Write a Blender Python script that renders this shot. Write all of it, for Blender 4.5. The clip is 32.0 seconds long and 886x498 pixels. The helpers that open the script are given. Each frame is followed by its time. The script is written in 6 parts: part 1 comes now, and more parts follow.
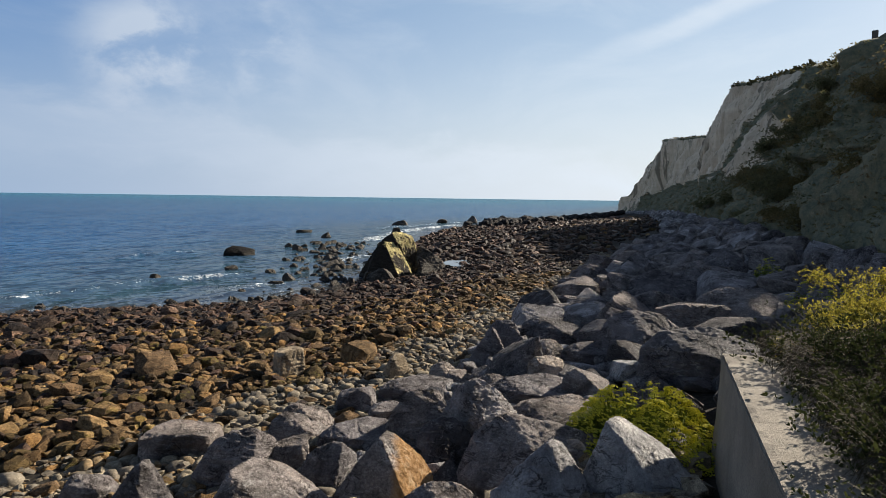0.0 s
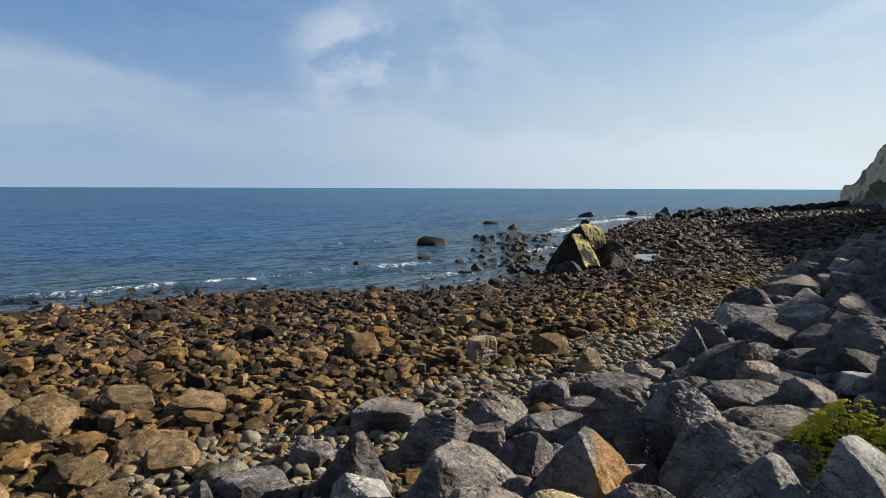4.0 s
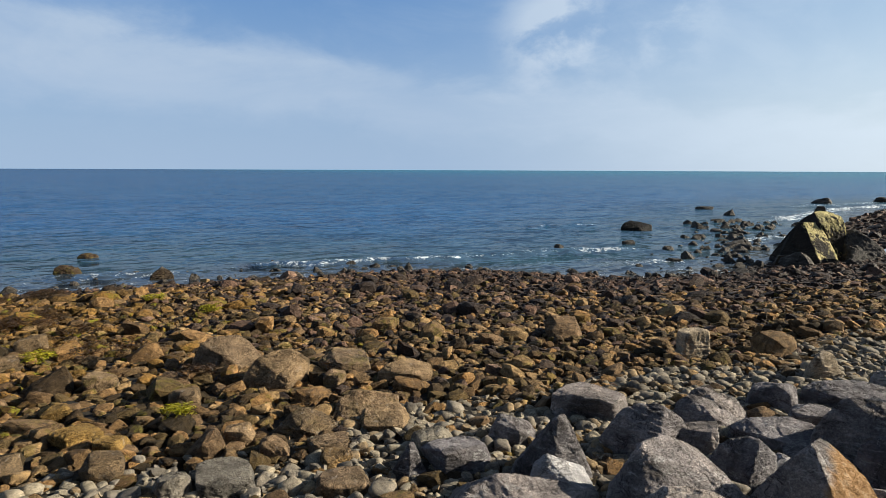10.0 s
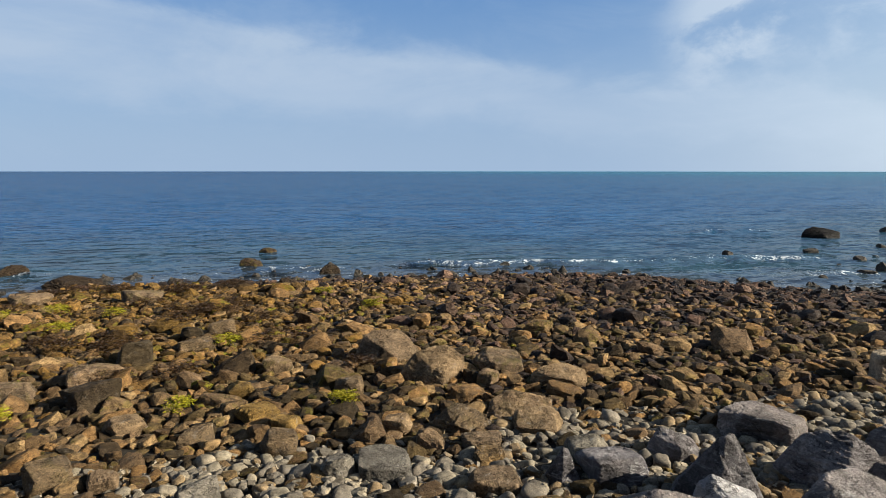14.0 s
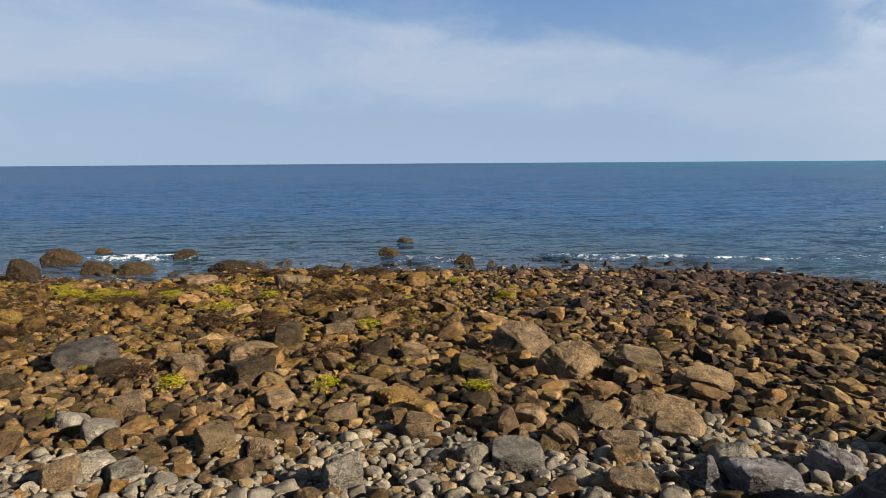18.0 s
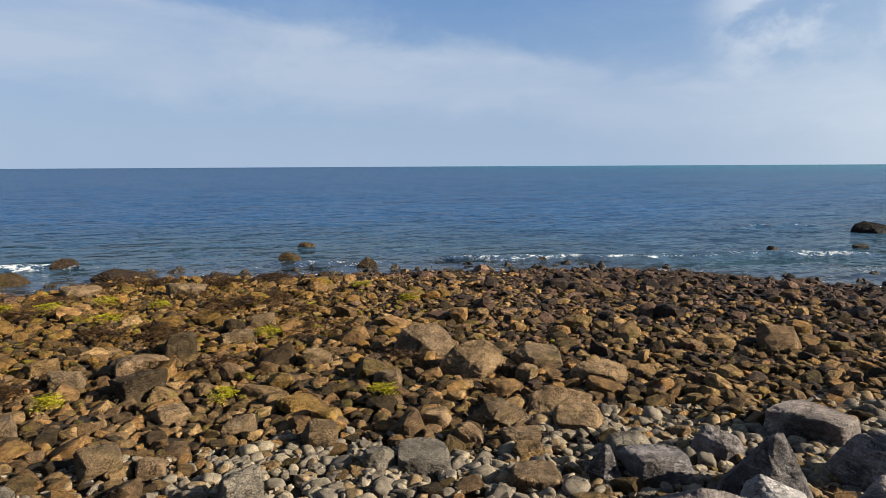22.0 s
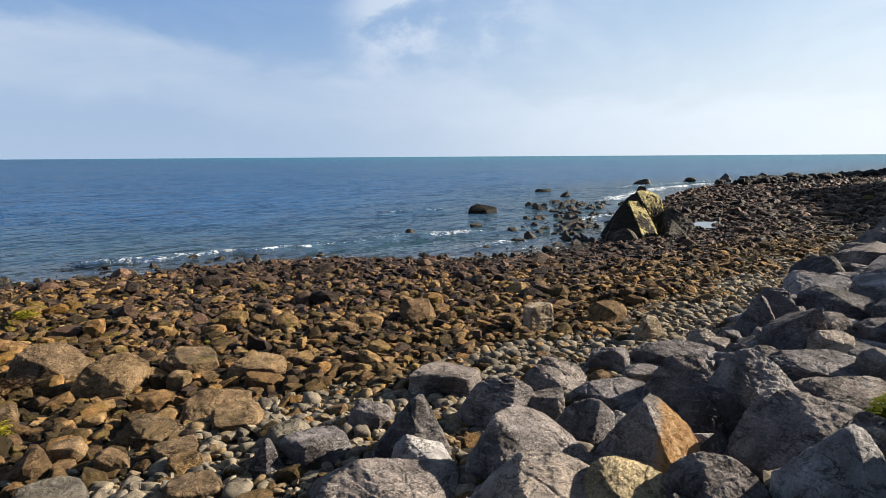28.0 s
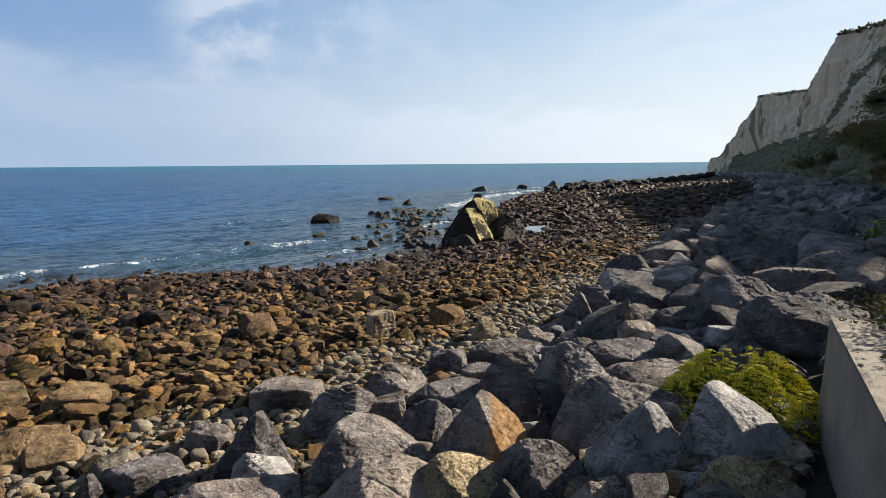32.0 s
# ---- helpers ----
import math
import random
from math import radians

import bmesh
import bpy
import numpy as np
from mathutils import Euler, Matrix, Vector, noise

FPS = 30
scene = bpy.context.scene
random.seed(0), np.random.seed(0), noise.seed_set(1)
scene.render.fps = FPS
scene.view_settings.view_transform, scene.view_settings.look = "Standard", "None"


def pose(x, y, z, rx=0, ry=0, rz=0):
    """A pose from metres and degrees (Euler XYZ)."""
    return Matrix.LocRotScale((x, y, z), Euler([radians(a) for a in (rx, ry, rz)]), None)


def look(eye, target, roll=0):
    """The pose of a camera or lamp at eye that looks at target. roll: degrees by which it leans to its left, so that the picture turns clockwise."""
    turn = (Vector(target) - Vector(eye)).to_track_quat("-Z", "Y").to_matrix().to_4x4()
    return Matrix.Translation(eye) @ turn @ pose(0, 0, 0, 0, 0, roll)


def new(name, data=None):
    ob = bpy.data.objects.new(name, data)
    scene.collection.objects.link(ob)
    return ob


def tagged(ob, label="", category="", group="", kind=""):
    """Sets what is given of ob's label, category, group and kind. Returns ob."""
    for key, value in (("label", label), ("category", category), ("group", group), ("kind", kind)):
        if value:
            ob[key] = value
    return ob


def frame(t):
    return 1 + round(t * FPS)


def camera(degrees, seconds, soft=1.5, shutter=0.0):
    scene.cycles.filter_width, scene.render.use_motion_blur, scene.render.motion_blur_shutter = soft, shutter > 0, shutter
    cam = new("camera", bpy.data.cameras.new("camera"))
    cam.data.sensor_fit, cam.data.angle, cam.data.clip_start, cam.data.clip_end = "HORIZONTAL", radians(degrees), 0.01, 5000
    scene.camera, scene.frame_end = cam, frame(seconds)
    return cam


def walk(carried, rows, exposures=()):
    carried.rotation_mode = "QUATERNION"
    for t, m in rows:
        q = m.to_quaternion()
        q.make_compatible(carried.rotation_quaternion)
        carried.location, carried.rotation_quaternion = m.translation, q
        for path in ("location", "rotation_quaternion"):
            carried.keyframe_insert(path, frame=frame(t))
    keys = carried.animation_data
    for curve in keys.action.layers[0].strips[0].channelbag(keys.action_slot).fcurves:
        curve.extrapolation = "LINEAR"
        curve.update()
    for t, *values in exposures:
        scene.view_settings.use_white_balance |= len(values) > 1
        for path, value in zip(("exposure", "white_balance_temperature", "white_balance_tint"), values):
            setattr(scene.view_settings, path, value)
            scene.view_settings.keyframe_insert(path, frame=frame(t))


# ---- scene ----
def gaze(x, y, z, yaw, pitch, roll):
    """A camera pose from its place, its heading (left of +y), its tilt and its lean."""
    return pose(x, y, z, 90 + pitch, 0, yaw) @ pose(0, 0, 0, 0, 0, roll)


cam = camera(69.64, 32.0, soft=0.5)
walk(cam, [
    (0, gaze(0.521, -0.306, 5.418, -58.73, -4.61, 0.77)),
    (0.5, gaze(0.461, -0.276, 5.444, -55.63, -4.89, 0.66)),
    (1, gaze(0.478, -0.255, 5.438, -52.83, -4.99, 0.38)),
    (1.5, gaze(0.489, -0.237, 5.428, -51.08, -5.03, 0.33)),
    (2, gaze(0.431, -0.226, 5.442, -49.97, -5.18, 0.41)),
    (2.5, gaze(0.427, -0.196, 5.435, -48.47, -5.28, 0.67)),
    (3, gaze(0.404, -0.175, 5.435, -45.67, -5.36, 0.41)),
    (3.5, gaze(0.378, -0.175, 5.435, -43.93, -5.41, 0.29)),
    (5.5, gaze(0.365, -0.150, 5.430, -36.51, -6.21, 0.30)),
    (6, gaze(0.390, -0.149, 5.418, -35.16, -6.55, 0.70)),
    (6.5, gaze(0.390, -0.120, 5.401, -34.13, -7.03, 0.96)),
    (7, gaze(0.374, -0.095, 5.410, -32.51, -7.27, 0.71)),
    (7.5, gaze(0.362, -0.112, 5.402, -30.44, -6.98, 0.28)),
    (8, gaze(0.355, -0.103, 5.395, -29.17, -7.01, 0.24)),
    (8.5, gaze(0.353, -0.076, 5.402, -28.05, -7.12, 0.18)),
    (9, gaze(0.346, -0.068, 5.399, -26.95, -7.00, 0.22)),
    (9.5, gaze(0.335, -0.069, 5.400, -25.38, -7.03, 0.17)),
    (10, gaze(0.320, -0.066, 5.399, -24.29, -7.12, 0.22)),
    (10.5, gaze(0.313, -0.060, 5.400, -23.39, -7.16, 0.33)),
    (11, gaze(0.307, -0.042, 5.400, -22.11, -7.05, 0.16)),
    (11.5, gaze(0.315, -0.067, 5.393, -20.04, -6.84, 0.08)),
    (12, gaze(0.308, -0.054, 5.389, -18.02, -6.94, 0.31)),
    (12.5, gaze(0.273, -0.054, 5.403, -16.06, -7.19, 0.33)),
    (13, gaze(0.284, -0.048, 5.399, -14.62, -7.25, 0.78)),
    (13.5, gaze(0.269, -0.044, 5.405, -12.54, -7.15, 0.30)),
    (14, gaze(0.247, -0.070, 5.402, -10.50, -7.01, 0.01)),
    (14.5, gaze(0.238, -0.100, 5.410, -8.39, -7.30, 0.02)),
    (15, gaze(0.224, -0.096, 5.392, -5.99, -7.48, 0.11)),
    (15.5, gaze(0.211, -0.104, 5.384, -4.09, -7.79, -0.02)),
    (17.5, gaze(0.192, -0.128, 5.406, 0.83, -7.79, -0.19)),
    (18, gaze(0.171, -0.104, 5.420, 1.46, -7.73, -0.39)),
    (18.5, gaze(0.158, -0.107, 5.432, 1.25, -7.72, -0.48)),
    (19, gaze(0.165, -0.095, 5.428, 0.89, -7.28, -0.44)),
    (19.5, gaze(0.166, -0.100, 5.419, 0.26, -7.18, -0.25)),
    (20, gaze(0.176, -0.085, 5.410, -1.18, -7.31, 0.03)),
    (20.5, gaze(0.202, -0.049, 5.404, -2.97, -7.24, -0.08)),
    (21, gaze(0.204, -0.026, 5.397, -4.81, -7.08, -0.11)),
    (21.5, gaze(0.188, -0.031, 5.392, -6.27, -7.36, -0.07)),
    (22, gaze(0.194, -0.032, 5.379, -7.28, -7.45, -0.30)),
    (22.5, gaze(0.210, 0.005, 5.362, -8.87, -7.45, -0.19)),
    (23, gaze(0.205, 0.025, 5.359, -11.67, -7.58, 0.04)),
    (23.5, gaze(0.249, 0.022, 5.345, -14.22, -7.61, 0.10)),
    (24, gaze(0.258, 0.031, 5.337, -16.89, -7.62, 0.10)),
    (24.5, gaze(0.255, 0.029, 5.349, -19.95, -7.78, 0.07)),
    (25, gaze(0.265, -0.005, 5.330, -22.64, -8.28, 0.13)),
    (25.5, gaze(0.280, 0.017, 5.320, -25.52, -8.55, 0.12)),
    (27.5, gaze(0.333, 0.010, 5.332, -34.58, -8.29, -0.51)),
    (28, gaze(0.362, -0.002, 5.349, -37.64, -8.31, -0.35)),
    (28.5, gaze(0.341, -0.135, 5.327, -40.61, -8.49, -0.72)),
    (29, gaze(0.297, -0.094, 5.353, -42.97, -9.03, -0.17)),
    (29.5, gaze(0.291, -0.114, 5.360, -43.88, -8.74, -0.35)),
    (30, gaze(0.317, -0.129, 5.359, -45.22, -8.34, -0.60)),
    (30.5, gaze(0.317, -0.154, 5.360, -46.69, -8.21, -0.67)),
    (31, gaze(0.280, -0.212, 5.398, -48.42, -8.42, -0.57)),
    (31.5, gaze(0.300, -0.217, 5.406, -49.97, -8.06, -0.89)),
    (32, gaze(0.304, -0.238, 5.403, -51.60, -7.66, -0.44)),
], exposures=[(0, 1.18, 6450, 10), (3, 1.1, 6370, 8), (6, 1.19, 6270, 7), (10, 1.23, 6270, 7), (14.5, 1.24, 6290, 7), (18, 1.24, 6550, 10), (25, 1.29, 6550, 10), (28.5, 1.42, 6500, 10), (31, 1.44, 6500, 10), (32, 1.35, 6500, 10)])

# ---- daylight ----
SUN_AZ, SUN_EL = 109.0, 24.6          # degrees, clockwise from +y, and above the horizon

HAZE_FAR, HAZE_SUN = (4.2, 5.5, 7.4), (9.0, 9.6, 10.0)

world = bpy.data.worlds.new("sky")
scene.world = world
world.use_nodes = True


class Nodes:
    """Short hand for building a node tree."""

    def __init__(self, tree):
        self.tree = tree

    def add(self, kind, **fields):
        n = self.tree.nodes.new(kind)
        for key, value in fields.items():
            if key == "op":
                n.operation = value
            elif key == "blend":
                n.data_type, n.blend_type = "RGBA", value
            elif key == "dims":
                n.noise_dimensions = value
            elif key == "feature":
                n.feature = value
        return n

    def join(self, a, b):
        self.tree.links.new(a, b)

    def put(self, socket, value):
        if hasattr(value, "links"):
            self.join(value, socket)
        else:
            socket.default_value = value

    def math(self, op, a, b=0.0, c=0.0, clamp=False):
        n = self.add("ShaderNodeMath", op=op)
        n.use_clamp = clamp
        for i, v in enumerate((a, b, c)):
            self.put(n.inputs[i], v)
        return n.outputs[0]

    def ramp(self, fac, stops, how="LINEAR"):
        n = self.add("ShaderNodeValToRGB")
        n.color_ramp.interpolation = how
        e = n.color_ramp.elements
        while len(e) < len(stops):
            e.new(0.5)
        for el, (p, c) in zip(e, stops):
            el.position = p
            el.color = (*c, 1) if len(c) == 3 else c
        self.put(n.inputs[0], fac)
        return n.outputs[0]

    def span(self, v, a, b):
        n = self.add("ShaderNodeMapRange")
        n.interpolation_type = "SMOOTHSTEP"
        self.put(n.inputs[0], v)
        n.inputs[1].default_value, n.inputs[2].default_value = a, b
        return n.outputs[0]

    def mix(self, fac, a, b, how="MIX"):
        n = self.add("ShaderNodeMix", blend=how)
        self.put(n.inputs[0], fac)
        for sock, v in ((n.inputs[6], a), (n.inputs[7], b)):
            self.put(sock, (*v, 1) if isinstance(v, tuple) and len(v) == 3 else v)
        return n.outputs[2]

    def noise(self, vec, scale, detail=6.0, rough=0.55, warp=0.0):
        n = self.add("ShaderNodeTexNoise")
        self.join(vec, n.inputs["Vector"])
        n.inputs["Scale"].default_value, n.inputs["Detail"].default_value = scale, detail
        n.inputs["Roughness"].default_value, n.inputs["Distortion"].default_value = rough, warp
        return n.outputs["Fac"]

    def voronoi(self, vec, scale, feature="F1"):
        n = self.add("ShaderNodeTexVoronoi", feature=feature)
        self.join(vec, n.inputs["Vector"])
        n.inputs["Scale"].default_value = scale
        return n.outputs["Distance"]

    def mapped(self, vec, scale=(1, 1, 1), turn=(0, 0, 0), shift=(0, 0, 0)):
        n = self.add("ShaderNodeMapping")
        self.join(vec, n.inputs[0])
        n.inputs[1].default_value, n.inputs[2].default_value, n.inputs[3].default_value = shift, turn, scale
        return n.outputs[0]

    def coords(self, which="Object"):
        return self.add("ShaderNodeTexCoord").outputs[which]


w = Nodes(world.node_tree)
back = world.node_tree.nodes["Background"]
sky = w.add("ShaderNodeTexSky")
sky.sky_type, sky.sun_disc = "NISHITA", False
sky.sun_elevation, sky.sun_rotation = radians(SUN_EL), radians(SUN_AZ)
sky.air_density, sky.dust_density, sky.ozone_density, sky.altitude = 1.0, 0.6, 2.0, 0
direction = w.coords("Generated")
parts3 = w.add("ShaderNodeSeparateXYZ")
w.join(direction, parts3.inputs[0])
# a long veil of cirrus above the horizon, fibres, and a few puffs; pale sea haze that brightens towards the sun
px_, py_, pz_ = parts3.outputs
fibre = w.noise(w.mapped(direction, (3.0, 3.0, 11.0), (0, radians(9), 0), (3.1, 0.4, 0)), 1.0, 7, 0.58, 0.4)
soft_edge = w.math("MULTIPLY_ADD", w.noise(w.mapped(direction, (4.0, 4.0, 9.0), (0, radians(9), 0), (0.6, 2.0, 0)), 1.0, 7, 0.6, 0.3), 0.15, -0.075)
above = w.math("ADD", w.math("ADD", pz_, w.math("MULTIPLY", px_, 0.065)), soft_edge)
below = w.math("ADD", w.math("ADD", pz_, w.math("MULTIPLY", px_, 0.14)), soft_edge)
veil = w.math("MULTIPLY", w.span(above, 0.045, 0.11), w.math("SUBTRACT", 1.0, w.span(below, 0.17, 0.215)))
veil = w.math("MULTIPLY", veil, w.math("MULTIPLY_ADD", w.span(fibre, 0.3, 0.7), 0.45, 0.45))


def puff_at(x, y, z, size):
    """A round mask about one heading in the sky."""
    gap = w.add("ShaderNodeVectorMath", op="DISTANCE")
    w.join(direction, gap.inputs[0])
    gap.inputs[1].default_value = Vector((x, y, z)).normalized()
    return w.math("SUBTRACT", 1.0, w.span(gap.outputs["Value"], size * 0.25, size))


curl = w.noise(w.mapped(direction, (9.0, 9.0, 15.0), (0, radians(8), 0), (1.7, 5.2, 0)), 1.0, 8, 0.6, 0.25)
puffs = w.math("ADD", w.math("MULTIPLY", puff_at(0.545, 0.815, 0.190, 0.11), 1.0), w.math("MULTIPLY", puff_at(0.66, 0.73, 0.205, 0.12), 0.45))
puffs = w.math("MULTIPLY", puffs, w.span(curl, 0.40, 0.62))
thin = w.math("MULTIPLY", w.span(w.noise(w.mapped(direction, (3.2, 3.2, 8.0), (0, radians(12), 0), (5, 1, 0)), 1.0, 7, 0.62, 0.5), 0.42, 0.70), 0.25)
overhead = w.math("MULTIPLY", w.span(pz_, 0.36, 0.62), 0.03)
# an old vapour trail that has spread
trail_way = Vector((0.9341, 0.2875, 0.2118)).cross(Vector((0.9569, 0.1063, 0.2702))).normalized()
across = w.add("ShaderNodeVectorMath", op="DOT_PRODUCT")
w.join(direction, across.inputs[0])
across.inputs[1].default_value = trail_way
trail = w.math("SUBTRACT", 1.0, w.span(w.math("ABSOLUTE", w.math("ADD", across.outputs["Value"], w.math("MULTIPLY_ADD", curl, 0.02, -0.01))), 0.004, 0.022))
trail = w.math("MULTIPLY", w.math("MULTIPLY", trail, w.span(pz_, 0.16, 0.27)), w.math("MULTIPLY", w.span(px_, 0.88, 0.95), 0.5))
cover = w.math("ADD", w.math("ADD", veil, w.math("ADD", puffs, thin)), w.math("ADD", overhead, trail), clamp=True)
towards = w.add("ShaderNodeVectorMath", op="DOT_PRODUCT")
w.join(direction, towards.inputs[0])
towards.inputs[1].default_value = (math.sin(radians(SUN_AZ)), math.cos(radians(SUN_AZ)), 0.25)
glow = w.span(towards.outputs["Value"], 0.0, 1.0)
haze = w.mix(glow, HAZE_FAR, HAZE_SUN)
low_sky = w.math("MULTIPLY", w.math("SUBTRACT", 1.0, w.span(pz_, 0.28, 0.5)), 0.55)
clear_sky = w.mix(low_sky, sky.outputs[0], w.mix(glow, (1.6, 3.6, 7.7), (6.0, 7.8, 9.8)))
misty = w.mix(w.math("SUBTRACT", 1.0, w.span(pz_, -0.05, 0.30)), clear_sky, haze)
cloud = w.mix(glow, (4.9, 6.0, 7.7), (9.2, 10.0, 10.8))
sky_col = w.mix(cover, misty, cloud)
w.join(w.mix(1.0, sky_col, (0.78, 0.78, 0.78), "MULTIPLY"), back.inputs[0])
back.inputs[1].default_value = 0.05

sun_data = bpy.data.lights.new("sun", "SUN")
sun_data.energy, sun_data.angle, sun_data.color = 5.0, radians(0.6), (1.0, 0.90, 0.74)
sun = new("sun", sun_data)
sun_way = Vector((math.sin(radians(SUN_AZ)) * math.cos(radians(SUN_EL)), math.cos(radians(SUN_AZ)) * math.cos(radians(SUN_EL)), math.sin(radians(SUN_EL))))
sun.matrix_world = look(sun_way * 300, (0, 0, 0))


# ---- materials ----
def material(name):
    m = bpy.data.materials.new(name)
    m.use_nodes = True
    n = Nodes(m.node_tree)
    return m, n, m.node_tree.nodes["Principled BSDF"]


def relief(n, bsdf, height, strength, distance):
    b = n.add("ShaderNodeBump")
    b.inputs["Strength"].default_value, b.inputs["Distance"].default_value = strength, distance
    n.put(b.inputs["Height"], height)
    n.join(b.outputs[0], bsdf.inputs["Normal"])


def rock_material(name, stops, joined, rough=0.85, stain=(0.05, 0.045, 0.04), stain_amount=0.5, algae=0.0, pale=0.25, bump=0.9, scale=1.0, vein=0.0, speckle=1.0, mottle=0.9):
    """Stone: one of several tones a piece, mottled, stained in patches, with pits and hairline cracks."""
    m, n, bsdf = material(name)
    co = n.coords("Object")
    if joined:
        pick = n.add("ShaderNodeNewGeometry").outputs["Random Per Island"]
    else:
        pick = n.add("ShaderNodeObjectInfo").outputs["Random"]
        shift = n.add("ShaderNodeVectorMath", op="ADD")
        n.join(co, shift.inputs[0])
        times = n.math("MULTIPLY", pick, 37.0)
        spread = n.add("ShaderNodeCombineXYZ")
        for i in range(3):
            n.put(spread.inputs[i], times)
        n.join(spread.outputs[0], shift.inputs[1])
        co = shift.outputs[0]
    base = n.ramp(pick, [(at, tuple(0.8 * c for c in tone)) for at, tone in stops], "CONSTANT")
    mott = n.noise(co, 2.6 * scale, 10, 0.68, 0.1)
    base = n.mix(mottle, base, n.ramp(mott, [(0.30, (0.30, 0.29, 0.29)), (0.45, (0.64, 0.63, 0.62)), (0.58, (0.95, 0.93, 0.90)), (0.70, (1.5, 1.44, 1.35))]), "MULTIPLY")
    grain = n.noise(co, 30 * scale, 6, 0.72)
    base = n.mix(0.85 * speckle, base, n.ramp(grain, [(0.32, (0.35, 0.35, 0.35)), (0.5, (0.95, 0.95, 0.95)), (0.68, (1.6, 1.58, 1.55))]), "MULTIPLY")
    fine = n.noise(co, 85 * scale, 4, 0.7)
    base = n.mix(0.7 * speckle, base, n.ramp(fine, [(0.34, (0.4, 0.4, 0.4)), (0.5, (1, 1, 1)), (0.66, (1.6, 1.58, 1.55))]), "MULTIPLY")
    patch = n.noise(co, 1.1 * scale, 6, 0.6, 0.8)
    base = n.mix(n.math("MULTIPLY", n.span(patch, 0.50, 0.66), stain_amount), base, stain)
    if pale:
        base = n.mix(n.math("MULTIPLY", n.span(n.noise(co, 4.5 * scale, 9, 0.75, 0.3), 0.56, 0.70), pale), base, (0.56, 0.53, 0.50))
    if vein:
        band = n.noise(n.mapped(co, (1, 1, 5.0), (0.5, 0.4, 0)), 3.4, 9, 0.78, 0.25)
        base = n.mix(n.math("MULTIPLY", n.span(band, 0.55, 0.66), vein), base, (0.5, 0.48, 0.46))
        # thin white mineral veins and scratches
        seam = n.math("ABSOLUTE", n.math("ADD", n.noise(n.mapped(co, (1, 1, 1.8), (0.9, 0.2, 0.4)), 2.1, 7, 0.62), -0.5))
        broken = n.span(n.noise(co, 3.1, 3, 0.5), 0.46, 0.62)
        base = n.mix(n.math("MULTIPLY", n.math("MULTIPLY", n.math("SUBTRACT", 1.0, n.span(seam, 0.002, 0.012)), broken), 0.4), base, (0.62, 0.60, 0.57))
        dark_face = n.span(n.noise(co, 0.9, 5, 0.6), 0.42, 0.58)
        base = n.mix(n.math("MULTIPLY", dark_face, 0.5), base, (0.62, 0.60, 0.60), "MULTIPLY")
    split = n.math("ABSOLUTE", n.math("ADD", n.noise(n.mapped(co, (1, 1, 1.5), (0.4, 0.8, 0.1)), 3.4 * scale, 8, 0.66, 0.7), -0.5))
    line = n.math("SUBTRACT", 1.0, n.span(split, 0.004, 0.026))
    line = n.math("MULTIPLY", line, n.span(n.noise(co, 2.3 * scale, 3, 0.5), 0.40, 0.58))
    base = n.mix(n.math("MULTIPLY", line, 0.75), base, (0.22, 0.2, 0.2), "MULTIPLY")
    if algae:
        green = n.noise(co, 3.7, 8, 0.7, 0.4)
        some = n.span(n.math("FRACT", n.math("MULTIPLY", pick, 91.7)), 0.55, 0.9)
        base = n.mix(n.math("MULTIPLY", n.math("MULTIPLY", n.span(green, 0.52, 0.57), some), min(1.0, algae * 3)), base, n.ramp(grain, [(0.3, (0.06, 0.06, 0.008)), (0.7, (0.22, 0.19, 0.02))]))
    n.join(base, bsdf.inputs["Base Color"])
    n.put(bsdf.inputs["Roughness"], n.math("MULTIPLY_ADD", mott, 0.3, rough - 0.15))
    bsdf.inputs["Specular IOR Level"].default_value = 0.08
    crack = n.span(n.noise(n.mapped(co, (1, 1, 2.6), (0.3, 0.7, 0.2)), 1.5 * scale, 7, 0.65, 0.2), 0.44, 0.50)
    height = n.math("ADD", n.math("MULTIPLY", mott, 0.6), n.math("MULTIPLY", grain, 0.42))
    height = n.math("SUBTRACT", height, n.math("MULTIPLY", line, 0.22))
    height = n.math("ADD", height, n.math("MULTIPLY", crack, 0.16))
    ledge = n.noise(n.mapped(co, (1.2, 1.2, 4.5), (0.6, 0.5, 0.3)), 2.2 * scale, 7, 0.7, 0.2)
    height = n.math("ADD", height, n.math("MULTIPLY", ledge, 0.25))
    height = n.math("ADD", height, n.math("MULTIPLY", fine, 0.16))
    relief(n, bsdf, height, bump, 0.15 / scale)
    return m


GREY = [(0.0, (0.339, 0.307, 0.308)), (0.25, (0.391, 0.350, 0.340)), (0.5, (0.285, 0.265, 0.275)), (0.75, (0.411, 0.361, 0.342))]
M_boulder = rock_material("grey_limestone", GREY, False, 0.86, stain_amount=0.65, pale=0.4, vein=0.6, bump=0.9, speckle=0.8)
# lightened copies that lift the hill's shade on the armour by colour
M_boulders = rock_material("grey_limestone_far", [(0.0, (0.50, 0.48, 0.49)), (0.3, (0.38, 0.365, 0.375)), (0.55, (0.56, 0.54, 0.54)), (0.8, (0.30, 0.288, 0.295))], True, 0.86)
M_light_boulder = rock_material("lightened_limestone", [(0.0, (0.54, 0.508, 0.515)), (0.4, (0.58, 0.545, 0.55)), (0.75, (0.50, 0.476, 0.488))], False, 0.86, pale=0.35, vein=0.6, speckle=0.5)
